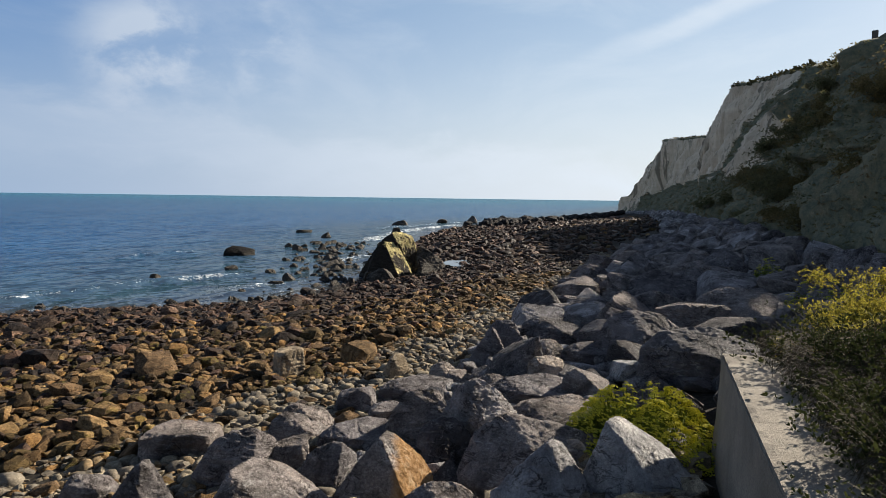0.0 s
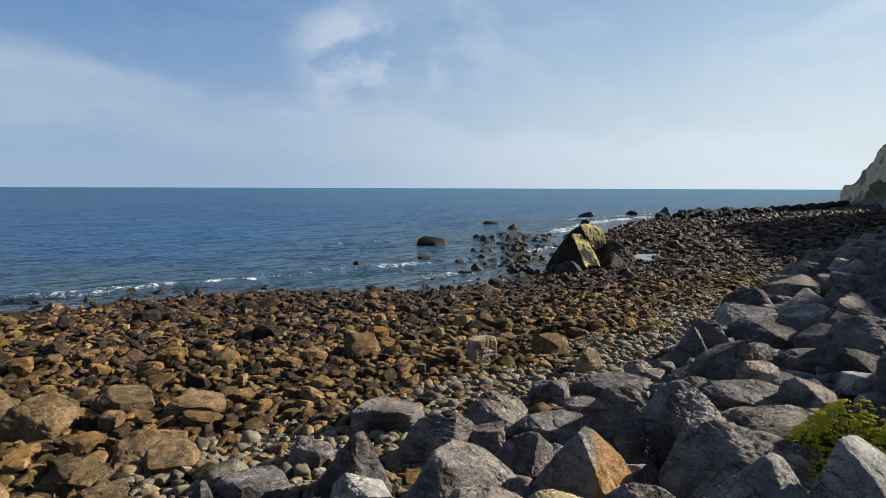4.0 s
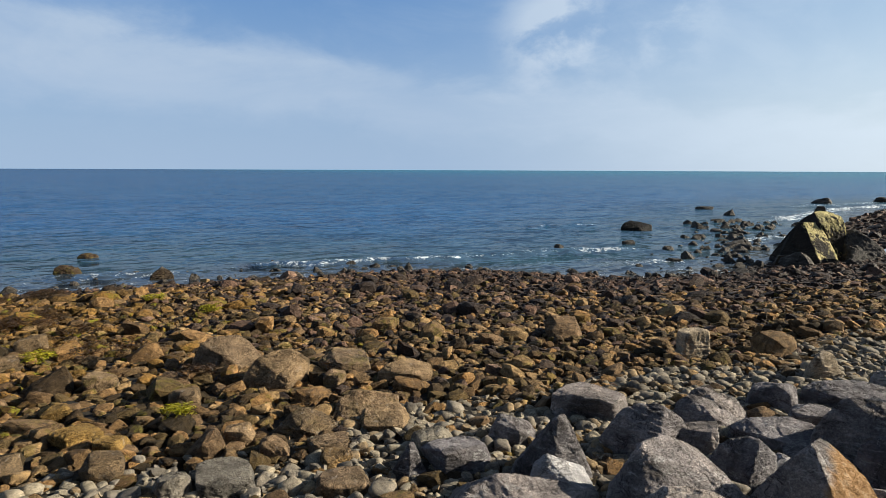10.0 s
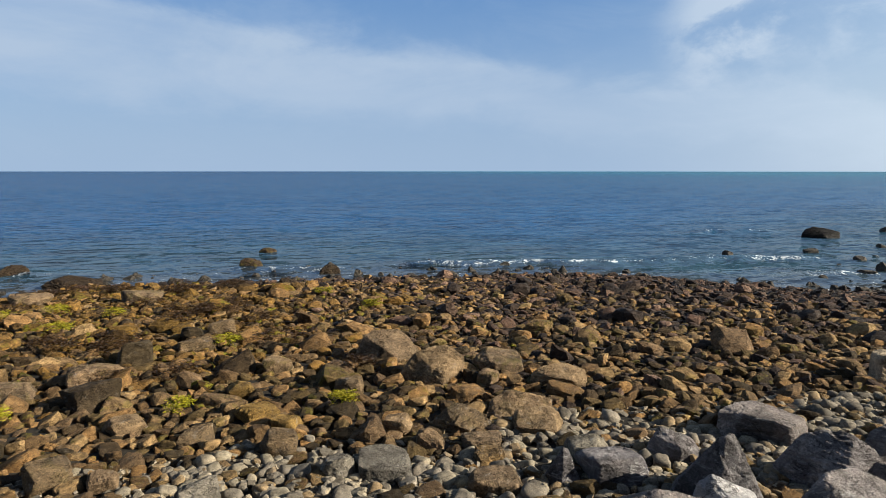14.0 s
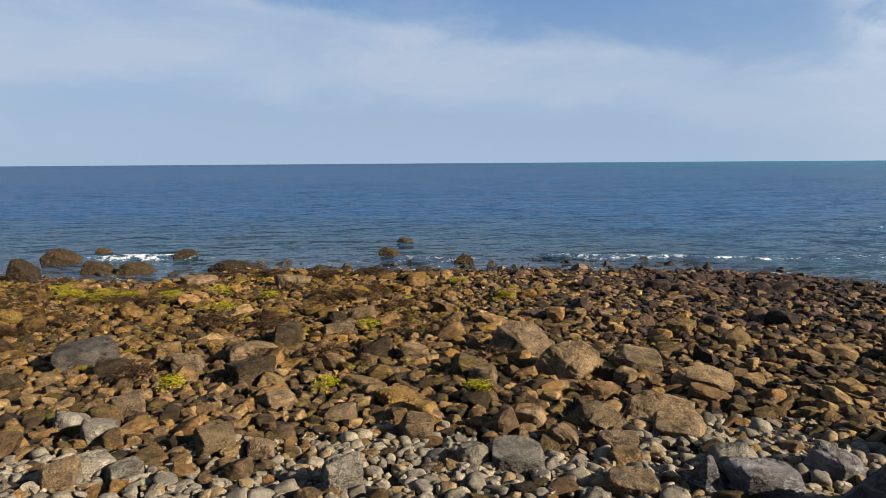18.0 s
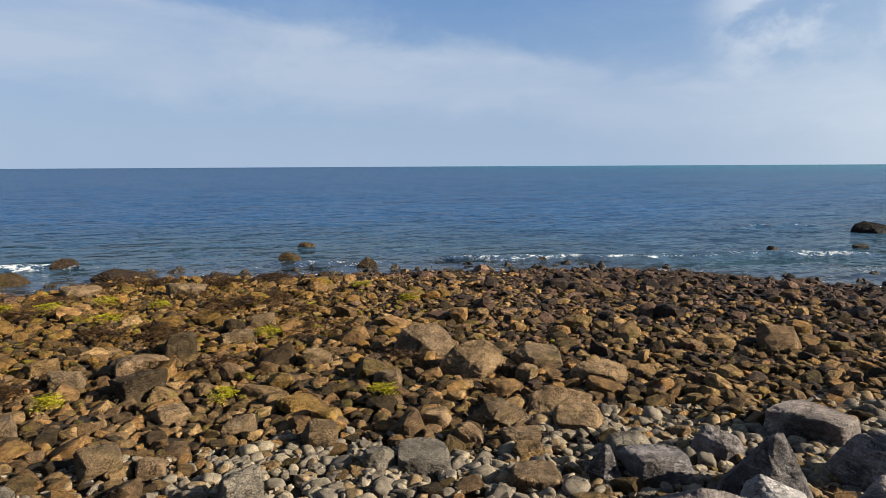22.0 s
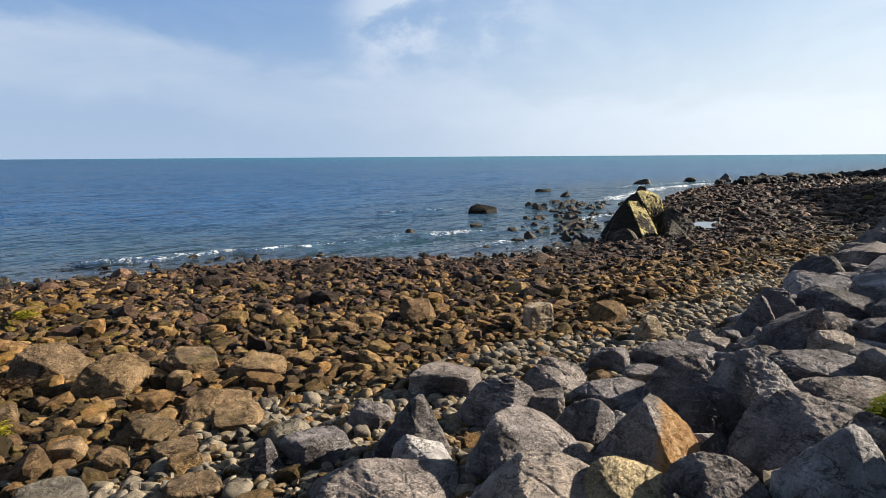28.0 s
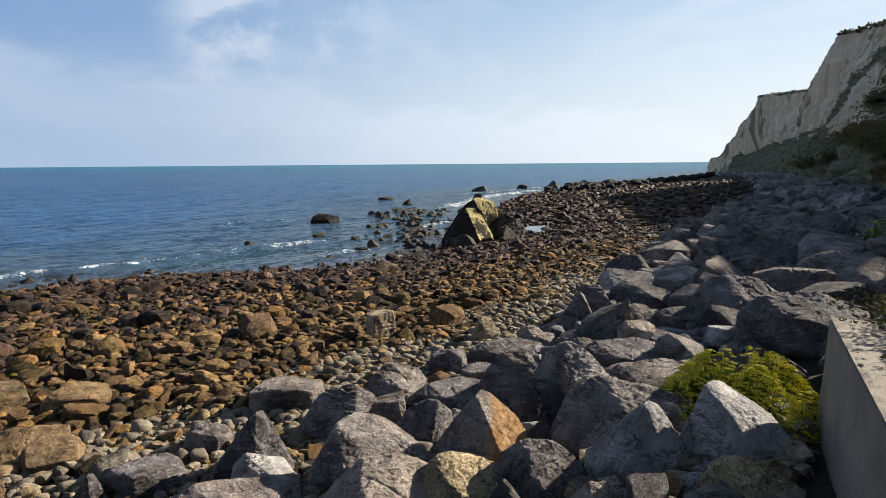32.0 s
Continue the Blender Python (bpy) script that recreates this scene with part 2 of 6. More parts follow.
# dark limestone copies: dark stone, and shade on the armour put into the tone
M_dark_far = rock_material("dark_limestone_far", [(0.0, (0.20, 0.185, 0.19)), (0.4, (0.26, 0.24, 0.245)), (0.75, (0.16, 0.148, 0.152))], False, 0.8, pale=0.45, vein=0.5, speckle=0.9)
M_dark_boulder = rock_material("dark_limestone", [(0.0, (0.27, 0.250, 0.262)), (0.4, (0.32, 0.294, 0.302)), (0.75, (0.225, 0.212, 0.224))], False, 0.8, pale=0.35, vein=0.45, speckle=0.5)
M_warm_boulder = rock_material("buff_limestone", [(0.0, (0.68, 0.58, 0.50)), (0.5, (0.60, 0.52, 0.46))], False, 0.88, stain_amount=0.25, vein=0.2, speckle=0.5, mottle=0.6)
M_ochre_boulder = rock_material("ochre_limestone", [(0.0, (0.70, 0.57, 0.35)), (0.5, (0.66, 0.54, 0.34))], False, 0.88, stain_amount=0.3, mottle=0.65)
M_pale_boulder = rock_material("pale_limestone", [(0.0, (0.66, 0.65, 0.66)), (0.5, (0.61, 0.60, 0.62))], False, 0.85, stain=(0.15, 0.14, 0.14), stain_amount=0.45, vein=0.3, speckle=0.5)
SAND = [(0.0, (0.319, 0.192, 0.086)), (0.12, (0.176, 0.110, 0.054)), (0.25, (0.385, 0.222, 0.090)), (0.36, (0.092, 0.063, 0.035)), (0.48, (0.265, 0.174, 0.089)), (0.6, (0.155, 0.107, 0.048)), (0.72, (0.418, 0.275, 0.131)), (0.84, (0.064, 0.047, 0.027)), (0.93, (0.233, 0.153, 0.086))]
DARK = [(0.0, (0.060, 0.042, 0.032)), (0.25, (0.120, 0.077, 0.055)), (0.45, (0.044, 0.032, 0.026)), (0.65, (0.173, 0.104, 0.071)), (0.82, (0.085, 0.058, 0.042)), (0.94, (0.281, 0.176, 0.123))]
PALE = [(0.0, (0.334, 0.287, 0.210)), (0.2, (0.232, 0.199, 0.157)), (0.4, (0.391, 0.330, 0.239)), (0.55, (0.166, 0.143, 0.113)), (0.7, (0.303, 0.217, 0.123)), (0.85, (0.269, 0.234, 0.187))]
WEEDY = [(0.0, (0.181, 0.108, 0.029)), (0.2, (0.296, 0.166, 0.046)), (0.4, (0.072, 0.042, 0.014)), (0.6, (0.255, 0.148, 0.050)), (0.8, (0.128, 0.077, 0.027))]
M_sand = rock_material("golden_sandstone", SAND, True, 0.8, stain=(0.03, 0.022, 0.014), stain_amount=0.5, algae=0.12, pale=0.10, scale=2.4)
M_darkstone = rock_material("wet_dark_stone", DARK, True, 0.58, stain=(0.02, 0.018, 0.016), stain_amount=0.5, pale=0.12, scale=2.4)
M_pale = rock_material("pale_pebble", PALE, True, 0.8, stain=(0.13, 0.115, 0.095), stain_amount=0.4, pale=0.15, bump=0.25, scale=2.5)
M_weedy = rock_material("weedy_stone", WEEDY, True, 0.68, stain=(0.035, 0.022, 0.01), stain_amount=0.7, algae=0.45, pale=0.1, scale=2.4)
M_stone_gold = rock_material("golden_sandstone_block", [(0.0, (0.288, 0.187, 0.086)), (0.35, (0.2459, 0.173, 0.1)), (0.7, (0.3198, 0.202, 0.0673))], False, 0.85, stain_amount=0.4, algae=0.12, scale=1.3)
M_stone_brown = rock_material("brown_sandstone_block", [(0.0, (0.32, 0.220, 0.132)), (0.35, (0.255, 0.182, 0.115)), (0.7, (0.36, 0.250, 0.145))], False, 0.85, stain=(0.035, 0.028, 0.018), stain_amount=0.6, algae=0.08, scale=1.5)
M_stone_grey = rock_material("olive_grey_stone", [(0.0, (0.31, 0.275, 0.225)), (0.4, (0.235, 0.212, 0.180)), (0.75, (0.36, 0.315, 0.245))], False, 0.85, stain_amount=0.5, pale=0.4, scale=1.6)
M_stone_pale = rock_material("pale_sandstone_block", [(0.0, (0.56, 0.46, 0.34)), (0.5, (0.54, 0.44, 0.32))], False, 0.85, stain=(0.2, 0.15, 0.09), stain_amount=0.4, scale=1.3)
M_stone_dark = rock_material("dark_beach_rock", [(0.0, (0.120, 0.105, 0.088)), (0.5, (0.095, 0.084, 0.072))], False, 0.65, stain=(0.016, 0.014, 0.012), stain_amount=0.75, pale=0.2, scale=1.3)
M_weed_rock = rock_material("weed_stained_rock", [(0.0, (0.105, 0.078, 0.045)), (0.5, (0.085, 0.062, 0.038))], False, 0.75, stain=(0.03, 0.022, 0.012), stain_amount=0.7, algae=0.2, pale=0.2, scale=1.6)
M_sea_rock = rock_material("brown_wet_rock", [(0.0, (0.052, 0.036, 0.023)), (0.5, (0.072, 0.048, 0.028))], False, 0.55, stain=(0.03, 0.022, 0.015), stain_amount=0.7, algae=0.08, pale=0.12, scale=2.0)
M_sea_dark = rock_material("black_wet_rock", [(0.0, (0.016, 0.0135, 0.0115)), (0.5, (0.024, 0.020, 0.016))], False, 0.6, stain=(0.012, 0.011, 0.010), pale=0.04, scale=1.3)


def orange_material():
    """Grey limestone with one iron-stained broken face."""
    m = M_boulder.copy()
    m.name = "iron_stained_limestone"
    n = Nodes(m.node_tree)
    bsdf = m.node_tree.nodes["Principled BSDF"]
    was = bsdf.inputs["Base Color"].links[0].from_socket
    co = n.coords("Object")
    sep = n.add("ShaderNodeSeparateXYZ")
    n.join(co, sep.inputs[0])
    side = n.math("MULTIPLY_ADD", sep.outputs[0], 0.56, n.math("MULTIPLY", sep.outputs[1], -0.83))
    side = n.math("ADD", side, n.math("MULTIPLY_ADD", n.noise(co, 2.5, 7, 0.7, 0.5), 0.5, -0.25))
    tone = n.ramp(n.noise(co, 9, 8, 0.75), [(0.3, (0.15, 0.08, 0.035)), (0.5, (0.33, 0.19, 0.085)), (0.7, (0.46, 0.34, 0.22))])
    n.join(n.mix(n.span(side, 0.06, 0.2), was, tone), bsdf.inputs["Base Color"])
    return m


M_orange = orange_material()


def outcrop_material():
    m, n, bsdf = material("lichened_outcrop")
    co = n.coords("Object")
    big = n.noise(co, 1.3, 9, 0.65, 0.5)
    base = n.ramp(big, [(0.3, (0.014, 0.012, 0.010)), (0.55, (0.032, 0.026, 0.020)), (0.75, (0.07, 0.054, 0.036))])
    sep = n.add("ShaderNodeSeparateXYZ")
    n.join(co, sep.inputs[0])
    # yellow lichen and bare ochre rock on south faces, their sunlit brightness painted in
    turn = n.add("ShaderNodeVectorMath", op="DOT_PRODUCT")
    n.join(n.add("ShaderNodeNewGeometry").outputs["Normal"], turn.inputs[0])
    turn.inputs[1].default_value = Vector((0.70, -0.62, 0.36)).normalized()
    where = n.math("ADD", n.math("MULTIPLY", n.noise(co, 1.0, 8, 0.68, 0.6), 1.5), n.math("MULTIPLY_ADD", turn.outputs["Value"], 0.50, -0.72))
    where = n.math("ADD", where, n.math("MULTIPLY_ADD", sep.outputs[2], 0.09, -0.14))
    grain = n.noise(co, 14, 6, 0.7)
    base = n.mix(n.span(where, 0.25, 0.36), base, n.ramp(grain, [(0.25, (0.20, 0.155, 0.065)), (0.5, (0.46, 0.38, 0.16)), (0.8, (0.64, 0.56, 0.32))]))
    n.join(base, bsdf.inputs["Base Color"])
    bsdf.inputs["Roughness"].default_value = 0.85
    bsdf.inputs["Specular IOR Level"].default_value = 0.15
    relief(n, bsdf, n.math("ADD", big, n.math("MULTIPLY", grain, 0.3)), 0.9, 0.25)
    return m


M_outcrop = outcrop_material()


def plain(name, stops, scale, rough=0.8, bump=0.3, metal=0.0, depth=0.02, random=False, leaf=0.0):
    m, n, bsdf = material(name)
    co = n.coords("Object")
    f = n.noise(co, scale, 8, 0.65, 0.2)
    col = n.ramp(f, stops)
    if random:
        pick = n.add("ShaderNodeNewGeometry").outputs["Random Per Island"]
        col = n.mix(0.8, col, n.ramp(pick, [(0.0, (0.55, 0.6, 0.5)), (0.5, (1, 1, 1)), (1.0, (1.5, 1.35, 1.2))]), "MULTIPLY")
    n.join(col, bsdf.inputs["Base Color"])
    bsdf.inputs["Roughness"].default_value, bsdf.inputs["Metallic"].default_value = rough, metal
    bsdf.inputs["Specular IOR Level"].default_value = 0.2
    relief(n, bsdf, f, bump, depth)
    if leaf:                             # thin leaves let the light through
        thin_leaf = n.add("ShaderNodeBsdfTranslucent")
        n.join(col, thin_leaf.inputs[0])
        both = n.add("ShaderNodeMixShader")
        both.inputs[0].default_value = leaf
        n.join(bsdf.outputs[0], both.inputs[1])
        n.join(thin_leaf.outputs[0], both.inputs[2])
        n.join(both.outputs[0], m.node_tree.nodes["Material Output"].inputs["Surface"])
    return m


# near black: the shade between the stones is put into the bed's colour
M_ground = plain("shaded_shingle_bed", [(0.3, (0.012, 0.009, 0.007)), (0.5, (0.022, 0.018, 0.013)), (0.7, (0.045, 0.037, 0.027))], 9, 0.95, 0.8, depth=0.05)
M_leaf = plain("samphire_leaf", [(0.3, (0.085, 0.115, 0.018)), (0.7, (0.17, 0.20, 0.035))], 6, 0.6, 0.1, random=True, leaf=0.45)
M_umbel = plain("yellow_flower", [(0.3, (0.42, 0.42, 0.04)), (0.7, (0.60, 0.56, 0.08))], 20, 0.8, 0.1, random=True, leaf=0.4)
M_shrub = plain("shrub_leaf", [(0.3, (0.19, 0.18, 0.028)), (0.7, (0.33, 0.28, 0.05))], 5, 0.7, 0.1, random=True, leaf=0.5)
M_bramble = plain("bramble_leaf", [(0.3, (0.022, 0.030, 0.010)), (0.7, (0.048, 0.054, 0.017))], 2, 0.9, 0.1, random=True, leaf=0.25)
M_stem = plain("dry_stem", [(0.3, (0.03, 0.024, 0.014)), (0.7, (0.085, 0.066, 0.038))], 12, 0.85, 0.1, random=True)
M_weed = plain("brown_seaweed", [(0.3, (0.016, 0.009, 0.004)), (0.7, (0.055, 0.028, 0.009))], 8, 0.4, 0.2, random=True)
M_green_weed = plain("green_seaweed", [(0.3, (0.16, 0.15, 0.006)), (0.7, (0.30, 0.27, 0.012))], 8, 0.6, 0.2, random=True)
M_hill_leaf = plain("hillside_leaf", [(0.3, (0.10, 0.115, 0.055)), (0.5, (0.17, 0.155, 0.08)), (0.7, (0.28, 0.20, 0.12))], 0.25, 0.75, 0.1, random=True, leaf=0.4)
# turf toned dark so that the cliff's edge looks backlit
M_cap = plain("cliff_edge_turf", [(0.3, (0.035, 0.038, 0.018)), (0.7, (0.08, 0.07, 0.035))], 0.5, 0.95, 0.1, random=True, leaf=0.1)
M_olive = plain("olive_scrub_leaf", [(0.3, (0.10, 0.095, 0.038)), (0.5, (0.18, 0.145, 0.06)), (0.7, (0.23, 0.165, 0.08))], 0.8, 0.8, 0.1, random=True, leaf=0.3)
M_post = plain("weathered_timber", [(0.3, (0.06, 0.055, 0.05)), (0.7, (0.14, 0.125, 0.11))], 15, 0.85, 0.3)


def concrete_material():
    m, n, bsdf = material("weathered_concrete")
    co = n.coords("Object")
    big = n.noise(co, 1.4, 7, 0.6, 0.4)
    grit = n.voronoi(co, 95)
    fine = n.noise(co, 60, 5, 0.75)
    base = n.ramp(big, [(0.3, (0.14, 0.118, 0.092)), (0.55, (0.20, 0.171, 0.136)), (0.75, (0.255, 0.222, 0.182))])
    base = n.mix(0.65, base, n.ramp(fine, [(0.34, (0.4, 0.39, 0.38)), (0.5, (0.95, 0.95, 0.95)), (0.66, (1.5, 1.46, 1.38))]), "MULTIPLY")
    streak = n.noise(n.mapped(co, (5, 5, 0.35)), 1.0, 6, 0.6)
    base = n.mix(n.math("MULTIPLY", n.span(streak, 0.55, 0.7), 0.4), base, (0.13, 0.12, 0.09))
    n.join(base, bsdf.inputs["Base Color"])
    bsdf.inputs["Roughness"].default_value = 0.92
    relief(n, bsdf, n.math("ADD", n.math("MULTIPLY", fine, 0.8), n.math("MULTIPLY", grit, 0.5)), 0.6, 0.012)
    return m


M_concrete = concrete_material()


def cliff_material():
    m, n, bsdf = material("chalk_and_scrub")
    co = n.coords("Object")
    bare = n.add("ShaderNodeAttribute")
    bare.attribute_name = "bare"
    ragged = n.math("ADD", bare.outputs["Fac"], n.math("MULTIPLY_ADD", n.noise(n.mapped(co, (1, 1, 0.45), (0, radians(25), 0)), 0.22, 9, 0.7, 0.6), 3.2, -1.6))
    down = n.noise(n.mapped(co, (0.5, 0.5, 0.10), (0, radians(25), 0)), 1.0, 9, 0.7, 0.5)
    chalk = n.ramp(down, [(0.32, (0.46, 0.345, 0.225)), (0.48, (0.64, 0.505, 0.355)), (0.62, (0.75, 0.625, 0.46))])
    chalk = n.mix(n.span(n.noise(co, 0.45, 9, 0.78, 0.6), 0.53, 0.66), chalk, (0.42, 0.32, 0.22))
    # gullies drawn only as dark diagonal streaks in the chalk's colour
    painted_gully = n.noise(n.mapped(co, (0.30, 0.30, 0.05), (0, radians(32), 0)), 1.0, 7, 0.62, 0.8)
    chalk = n.mix(n.span(painted_gully, 0.52, 0.62), chalk, (0.24, 0.19, 0.13))
    bed = n.noise(n.mapped(co, (0.05, 0.05, 1.2)), 1.0, 6, 0.65)
    chalk = n.mix(0.5, chalk, n.ramp(bed, [(0.35, (0.86, 0.83, 0.79)), (0.65, (1.12, 1.11, 1.08))]), "MULTIPLY")
    scrub = n.ramp(n.noise(co, 1.7, 10, 0.82, 0.2), [(0.34, (0.045, 0.055, 0.038)), (0.47, (0.13, 0.138, 0.085)), (0.56, (0.20, 0.175, 0.10)), (0.68, (0.32, 0.25, 0.16))])
    n.join(n.mix(n.span(ragged, 0.40, 0.56), scrub, chalk), bsdf.inputs["Base Color"])
    bsdf.inputs["Roughness"].default_value = 0.95
    relief(n, bsdf, n.math("ADD", down, n.math("MULTIPLY", n.noise(co, 2.2, 9, 0.75), 0.6)), 0.55, 0.6)
    return m


M_cliff = cliff_material()


def water_material():
    m, n, bsdf = material("sea_water")
    co = n.coords("Object")
    depth = n.add("ShaderNodeAttribute")
    depth.attribute_name = "depth"
    foam = n.add("ShaderNodeAttribute")
    foam.attribute_name = "foam"
    d = depth.outputs["Fac"]
    side = n.add("ShaderNodeSeparateXYZ")
    n.join(co, side.inputs[0])
    deep = n.mix(n.span(side.outputs[0], -150, 900), (0.010, 0.054, 0.150), (0.008, 0.128, 0.205))
    deep = n.mix(n.math("MULTIPLY", n.noise(n.mapped(co, (0.004, 0.02, 1)), 1.0, 4, 0.5), 0.5), deep, (0.02, 0.07, 0.15))
    body = n.mix(n.span(d, 0.0, 8.0), (0.040, 0.044, 0.050), n.mix(n.span(d, 5.0, 45.0), (0.024, 0.053, 0.078), deep))
    froth = n.noise(co, 1.6, 8, 0.7, 0.8)
    lace = n.noise(co, 7.0, 6, 0.75, 0.5)
    thick = n.math("MULTIPLY_ADD", n.math("MULTIPLY_ADD", lace, 0.6, froth), 2.4, -1.95)
    white = n.math("MULTIPLY", n.span(n.math("ADD", foam.outputs["Fac"], thick), 0.36, 0.66), n.span(foam.outputs["Fac"], 0.04, 0.16))
    n.join(n.mix(white, body, (0.62, 0.65, 0.67)), bsdf.inputs["Base Color"])
    bsdf.inputs["Roughness"].default_value = 0.6
    bsdf.inputs["Specular IOR Level"].default_value = 0.0
    def slopes(scale, turn, detail, rough, much):
        tex = n.add("ShaderNodeTexNoise")
        n.join(n.mapped(co, scale, (0, 0, radians(turn))), tex.inputs["Vector"])
        tex.inputs["Scale"].default_value, tex.inputs["Detail"].default_value, tex.inputs["Roughness"].default_value = 1.0, detail, rough
        away = n.add("ShaderNodeVectorMath", op="SUBTRACT")
        n.join(tex.outputs["Color"], away.inputs[0])
        away.inputs[1].default_value = (0.5, 0.5, 0.5)
        grown = n.add("ShaderNodeVectorMath", op="MULTIPLY")
        n.join(away.outputs[0], grown.inputs[0])
        grown.inputs[1].default_value = (much, much, 0.0)
        return grown.outputs[0]

    total = n.add("ShaderNodeNewGeometry").outputs["Normal"]
    for row in (((0.035, 0.085, 1), 7, 3, 0.5, 0.45), ((0.22, 0.42, 1), -9, 4, 0.62, 1.35), ((1.2, 2.0, 1), 12, 4, 0.62, 1.8)):
        more = n.add("ShaderNodeVectorMath", op="ADD")
        n.join(total, more.inputs[0])
        n.join(slopes(*row), more.inputs[1])
        total = more.outputs[0]
    unit = n.add("ShaderNodeVectorMath", op="NORMALIZE")
    n.join(total, unit.inputs[0])
    bump = unit.outputs[0]
    n.join(bump, bsdf.inputs["Normal"])
    gloss = n.add("ShaderNodeBsdfGlossy")
    gloss.inputs["Roughness"].default_value = 0.06
    n.join(bump, gloss.inputs["Normal"])
    fres = n.add("ShaderNodeFresnel")
    fres.inputs["IOR"].default_value = 1.33
    n.join(bump, fres.inputs["Normal"])
    fac = n.math("MULTIPLY_ADD", fres.outputs[0], 0.32, 0.0)
    fac = n.math("MULTIPLY", fac, n.math("MULTIPLY_ADD", n.span(d, 0.0, 16.0), -0.2, 1.2))
    fac = n.math("MULTIPLY", fac, n.math("SUBTRACT", 1.0, white))
    both = n.add("ShaderNodeMixShader")
    n.put(both.inputs[0], fac)
    n.join(bsdf.outputs[0], both.inputs[1])
    n.join(gloss.outputs[0], both.inputs[2])
    n.join(both.outputs[0], m.node_tree.nodes["Material Output"].inputs["Surface"])
    return m


M_water = water_material()


# ---- the plan: s runs along the coast, q from the sea wall's line out to sea ----
COAST = radians(77.0)
CS, CC = math.sin(COAST), math.cos(COAST)
SHORE_S = (-60, -17.5, -13, -9, -7, -5.5, -3.5, 2, 8, 13, 16, 20, 22.5, 24.5, 27, 30.5, 35, 39, 48, 67, 100, 128, 134, 150, 200, 260, 400)
SHORE_Q = (40, 35, 33, 31.2, 30.2, 31.8, 33.2, 31.6, 30.5, 28.9, 28.2, 26.6, 24.4, 20.8, 18.4, 16.9, 16.2, 16.2, 19, 24, 31.5, 32, 27, 21, 14, 8, 5)


def to_plan(x, y):
    return x * CS + y * CC, -x * CC + y * CS


def to_world(s, q):
    return s * CS - q * CC, s * CC + q * CS


def shore(s):
    return np.interp(s, SHORE_S, SHORE_Q)


def terrain(x, y):
    """Height of the beach: a foreshore that falls to the sea, and a bank that rises to the wall."""
    s, q = to_plan(np.asarray(x, float), np.asarray(y, float))
    edge = shore(s)
    fall = 1.42 * np.minimum(1, (edge - q) / (edge - 6))
    wet = np.maximum(-4, -0.055 * (q - edge))
    z = np.where(q < edge, fall, wet)
    bank = np.interp(q, (-30, -5, -1.5, 0, 2, 6), (3.6, 3.2, 2.4, 2.1, 1.75, 1.42))
    return np.where(q < 6, np.maximum(z, bank), z)


def height(x, y):
    return float(terrain(x, y))


def mesh_from(name, verts, faces, mat, smooth=False):
    """A mesh from arrays of corners and of equal-sided faces."""
    me = bpy.data.meshes.new(name)
    verts, faces = np.asarray(verts, np.float32), np.asarray(faces, np.int32)
    k = faces.shape[1]
    me.vertices.add(len(verts))
    me.vertices.foreach_set("co", verts.ravel())
    me.loops.add(faces.size)
    me.loops.foreach_set("vertex_index", faces.ravel())
    me.polygons.add(len(faces))
    me.polygons.foreach_set("loop_start", np.arange(0, faces.size, k, dtype=np.int32))
    me.polygons.foreach_set("use_smooth", np.full(len(faces), smooth))
    me.update(calc_edges=True)
    me.validate()
    me.materials.append(mat)
    return me


def part(name, me, parent=None, label=""):
    ob = new(name, me)
    ob.parent = parent
    if label:
        tagged(ob, label)
    return ob


def grid_faces(rows, cols, wrap=False):
    i, j = np.meshgrid(np.arange(rows - 1), np.arange(cols if wrap else cols - 1), indexing="ij")
    a = i * cols + j
    b = i * cols + (j + 1) % cols
    return np.stack([a, b, b + cols, a + cols], -1).reshape(-1, 4)


def box_mesh(name, x0, x1, y0, y1, z0, z1, mat, bevel=0.02):
    bm = bmesh.new()
    bmesh.ops.create_cube(bm, size=1)
    for v in bm.verts:
        v.co = Vector(((x0 + x1) / 2 + v.co.x * (x1 - x0), (y0 + y1) / 2 + v.co.y * (y1 - y0), (z0 + z1) / 2 + v.co.z * (z1 - z0)))
    if bevel:
        bmesh.ops.bevel(bm, geom=bm.edges[:], offset=bevel, segments=2, affect="EDGES")
    me = bpy.data.meshes.new(name)
    bm.to_mesh(me)
    bm.free()
    me.materials.append(mat)
    return me


# ---- rocks ----
ICO = {}


def ico(sub):
    if sub not in ICO:
        bm = bmesh.new()
        bmesh.ops.create_icosphere(bm, subdivisions=sub, radius=1)
        ICO[sub] = (np.array([v.co[:] for v in bm.verts]), np.array([[v.index for v in f.verts] for f in bm.faces]))
        bm.free()
    return ICO[sub]


def hull_planes(points):
    """Outward normals and distances of the faces of the hull of some points, about its middle."""
    bm = bmesh.new()
    for p in points:
        bm.verts.new(p)
    bmesh.ops.convex_hull(bm, input=bm.verts[:])
    rows = []
    for f in bm.faces:
        f.normal_update()
        n, c = f.normal.copy(), f.calc_center_median()
        if n.length < 0.5:
            continue
        d = n.dot(c)
        if d < 0:
            n, d = -n, -d
        rows.append((*n, max(d, 0.08)))
    bm.free()
    return np.array(rows)


LATTICE = np.random.RandomState(8).permutation(256)
SLOPES = np.random.RandomState(9).normal(size=(256, 3))
SLOPES /= np.linalg.norm(SLOPES, axis=1)[:, None]


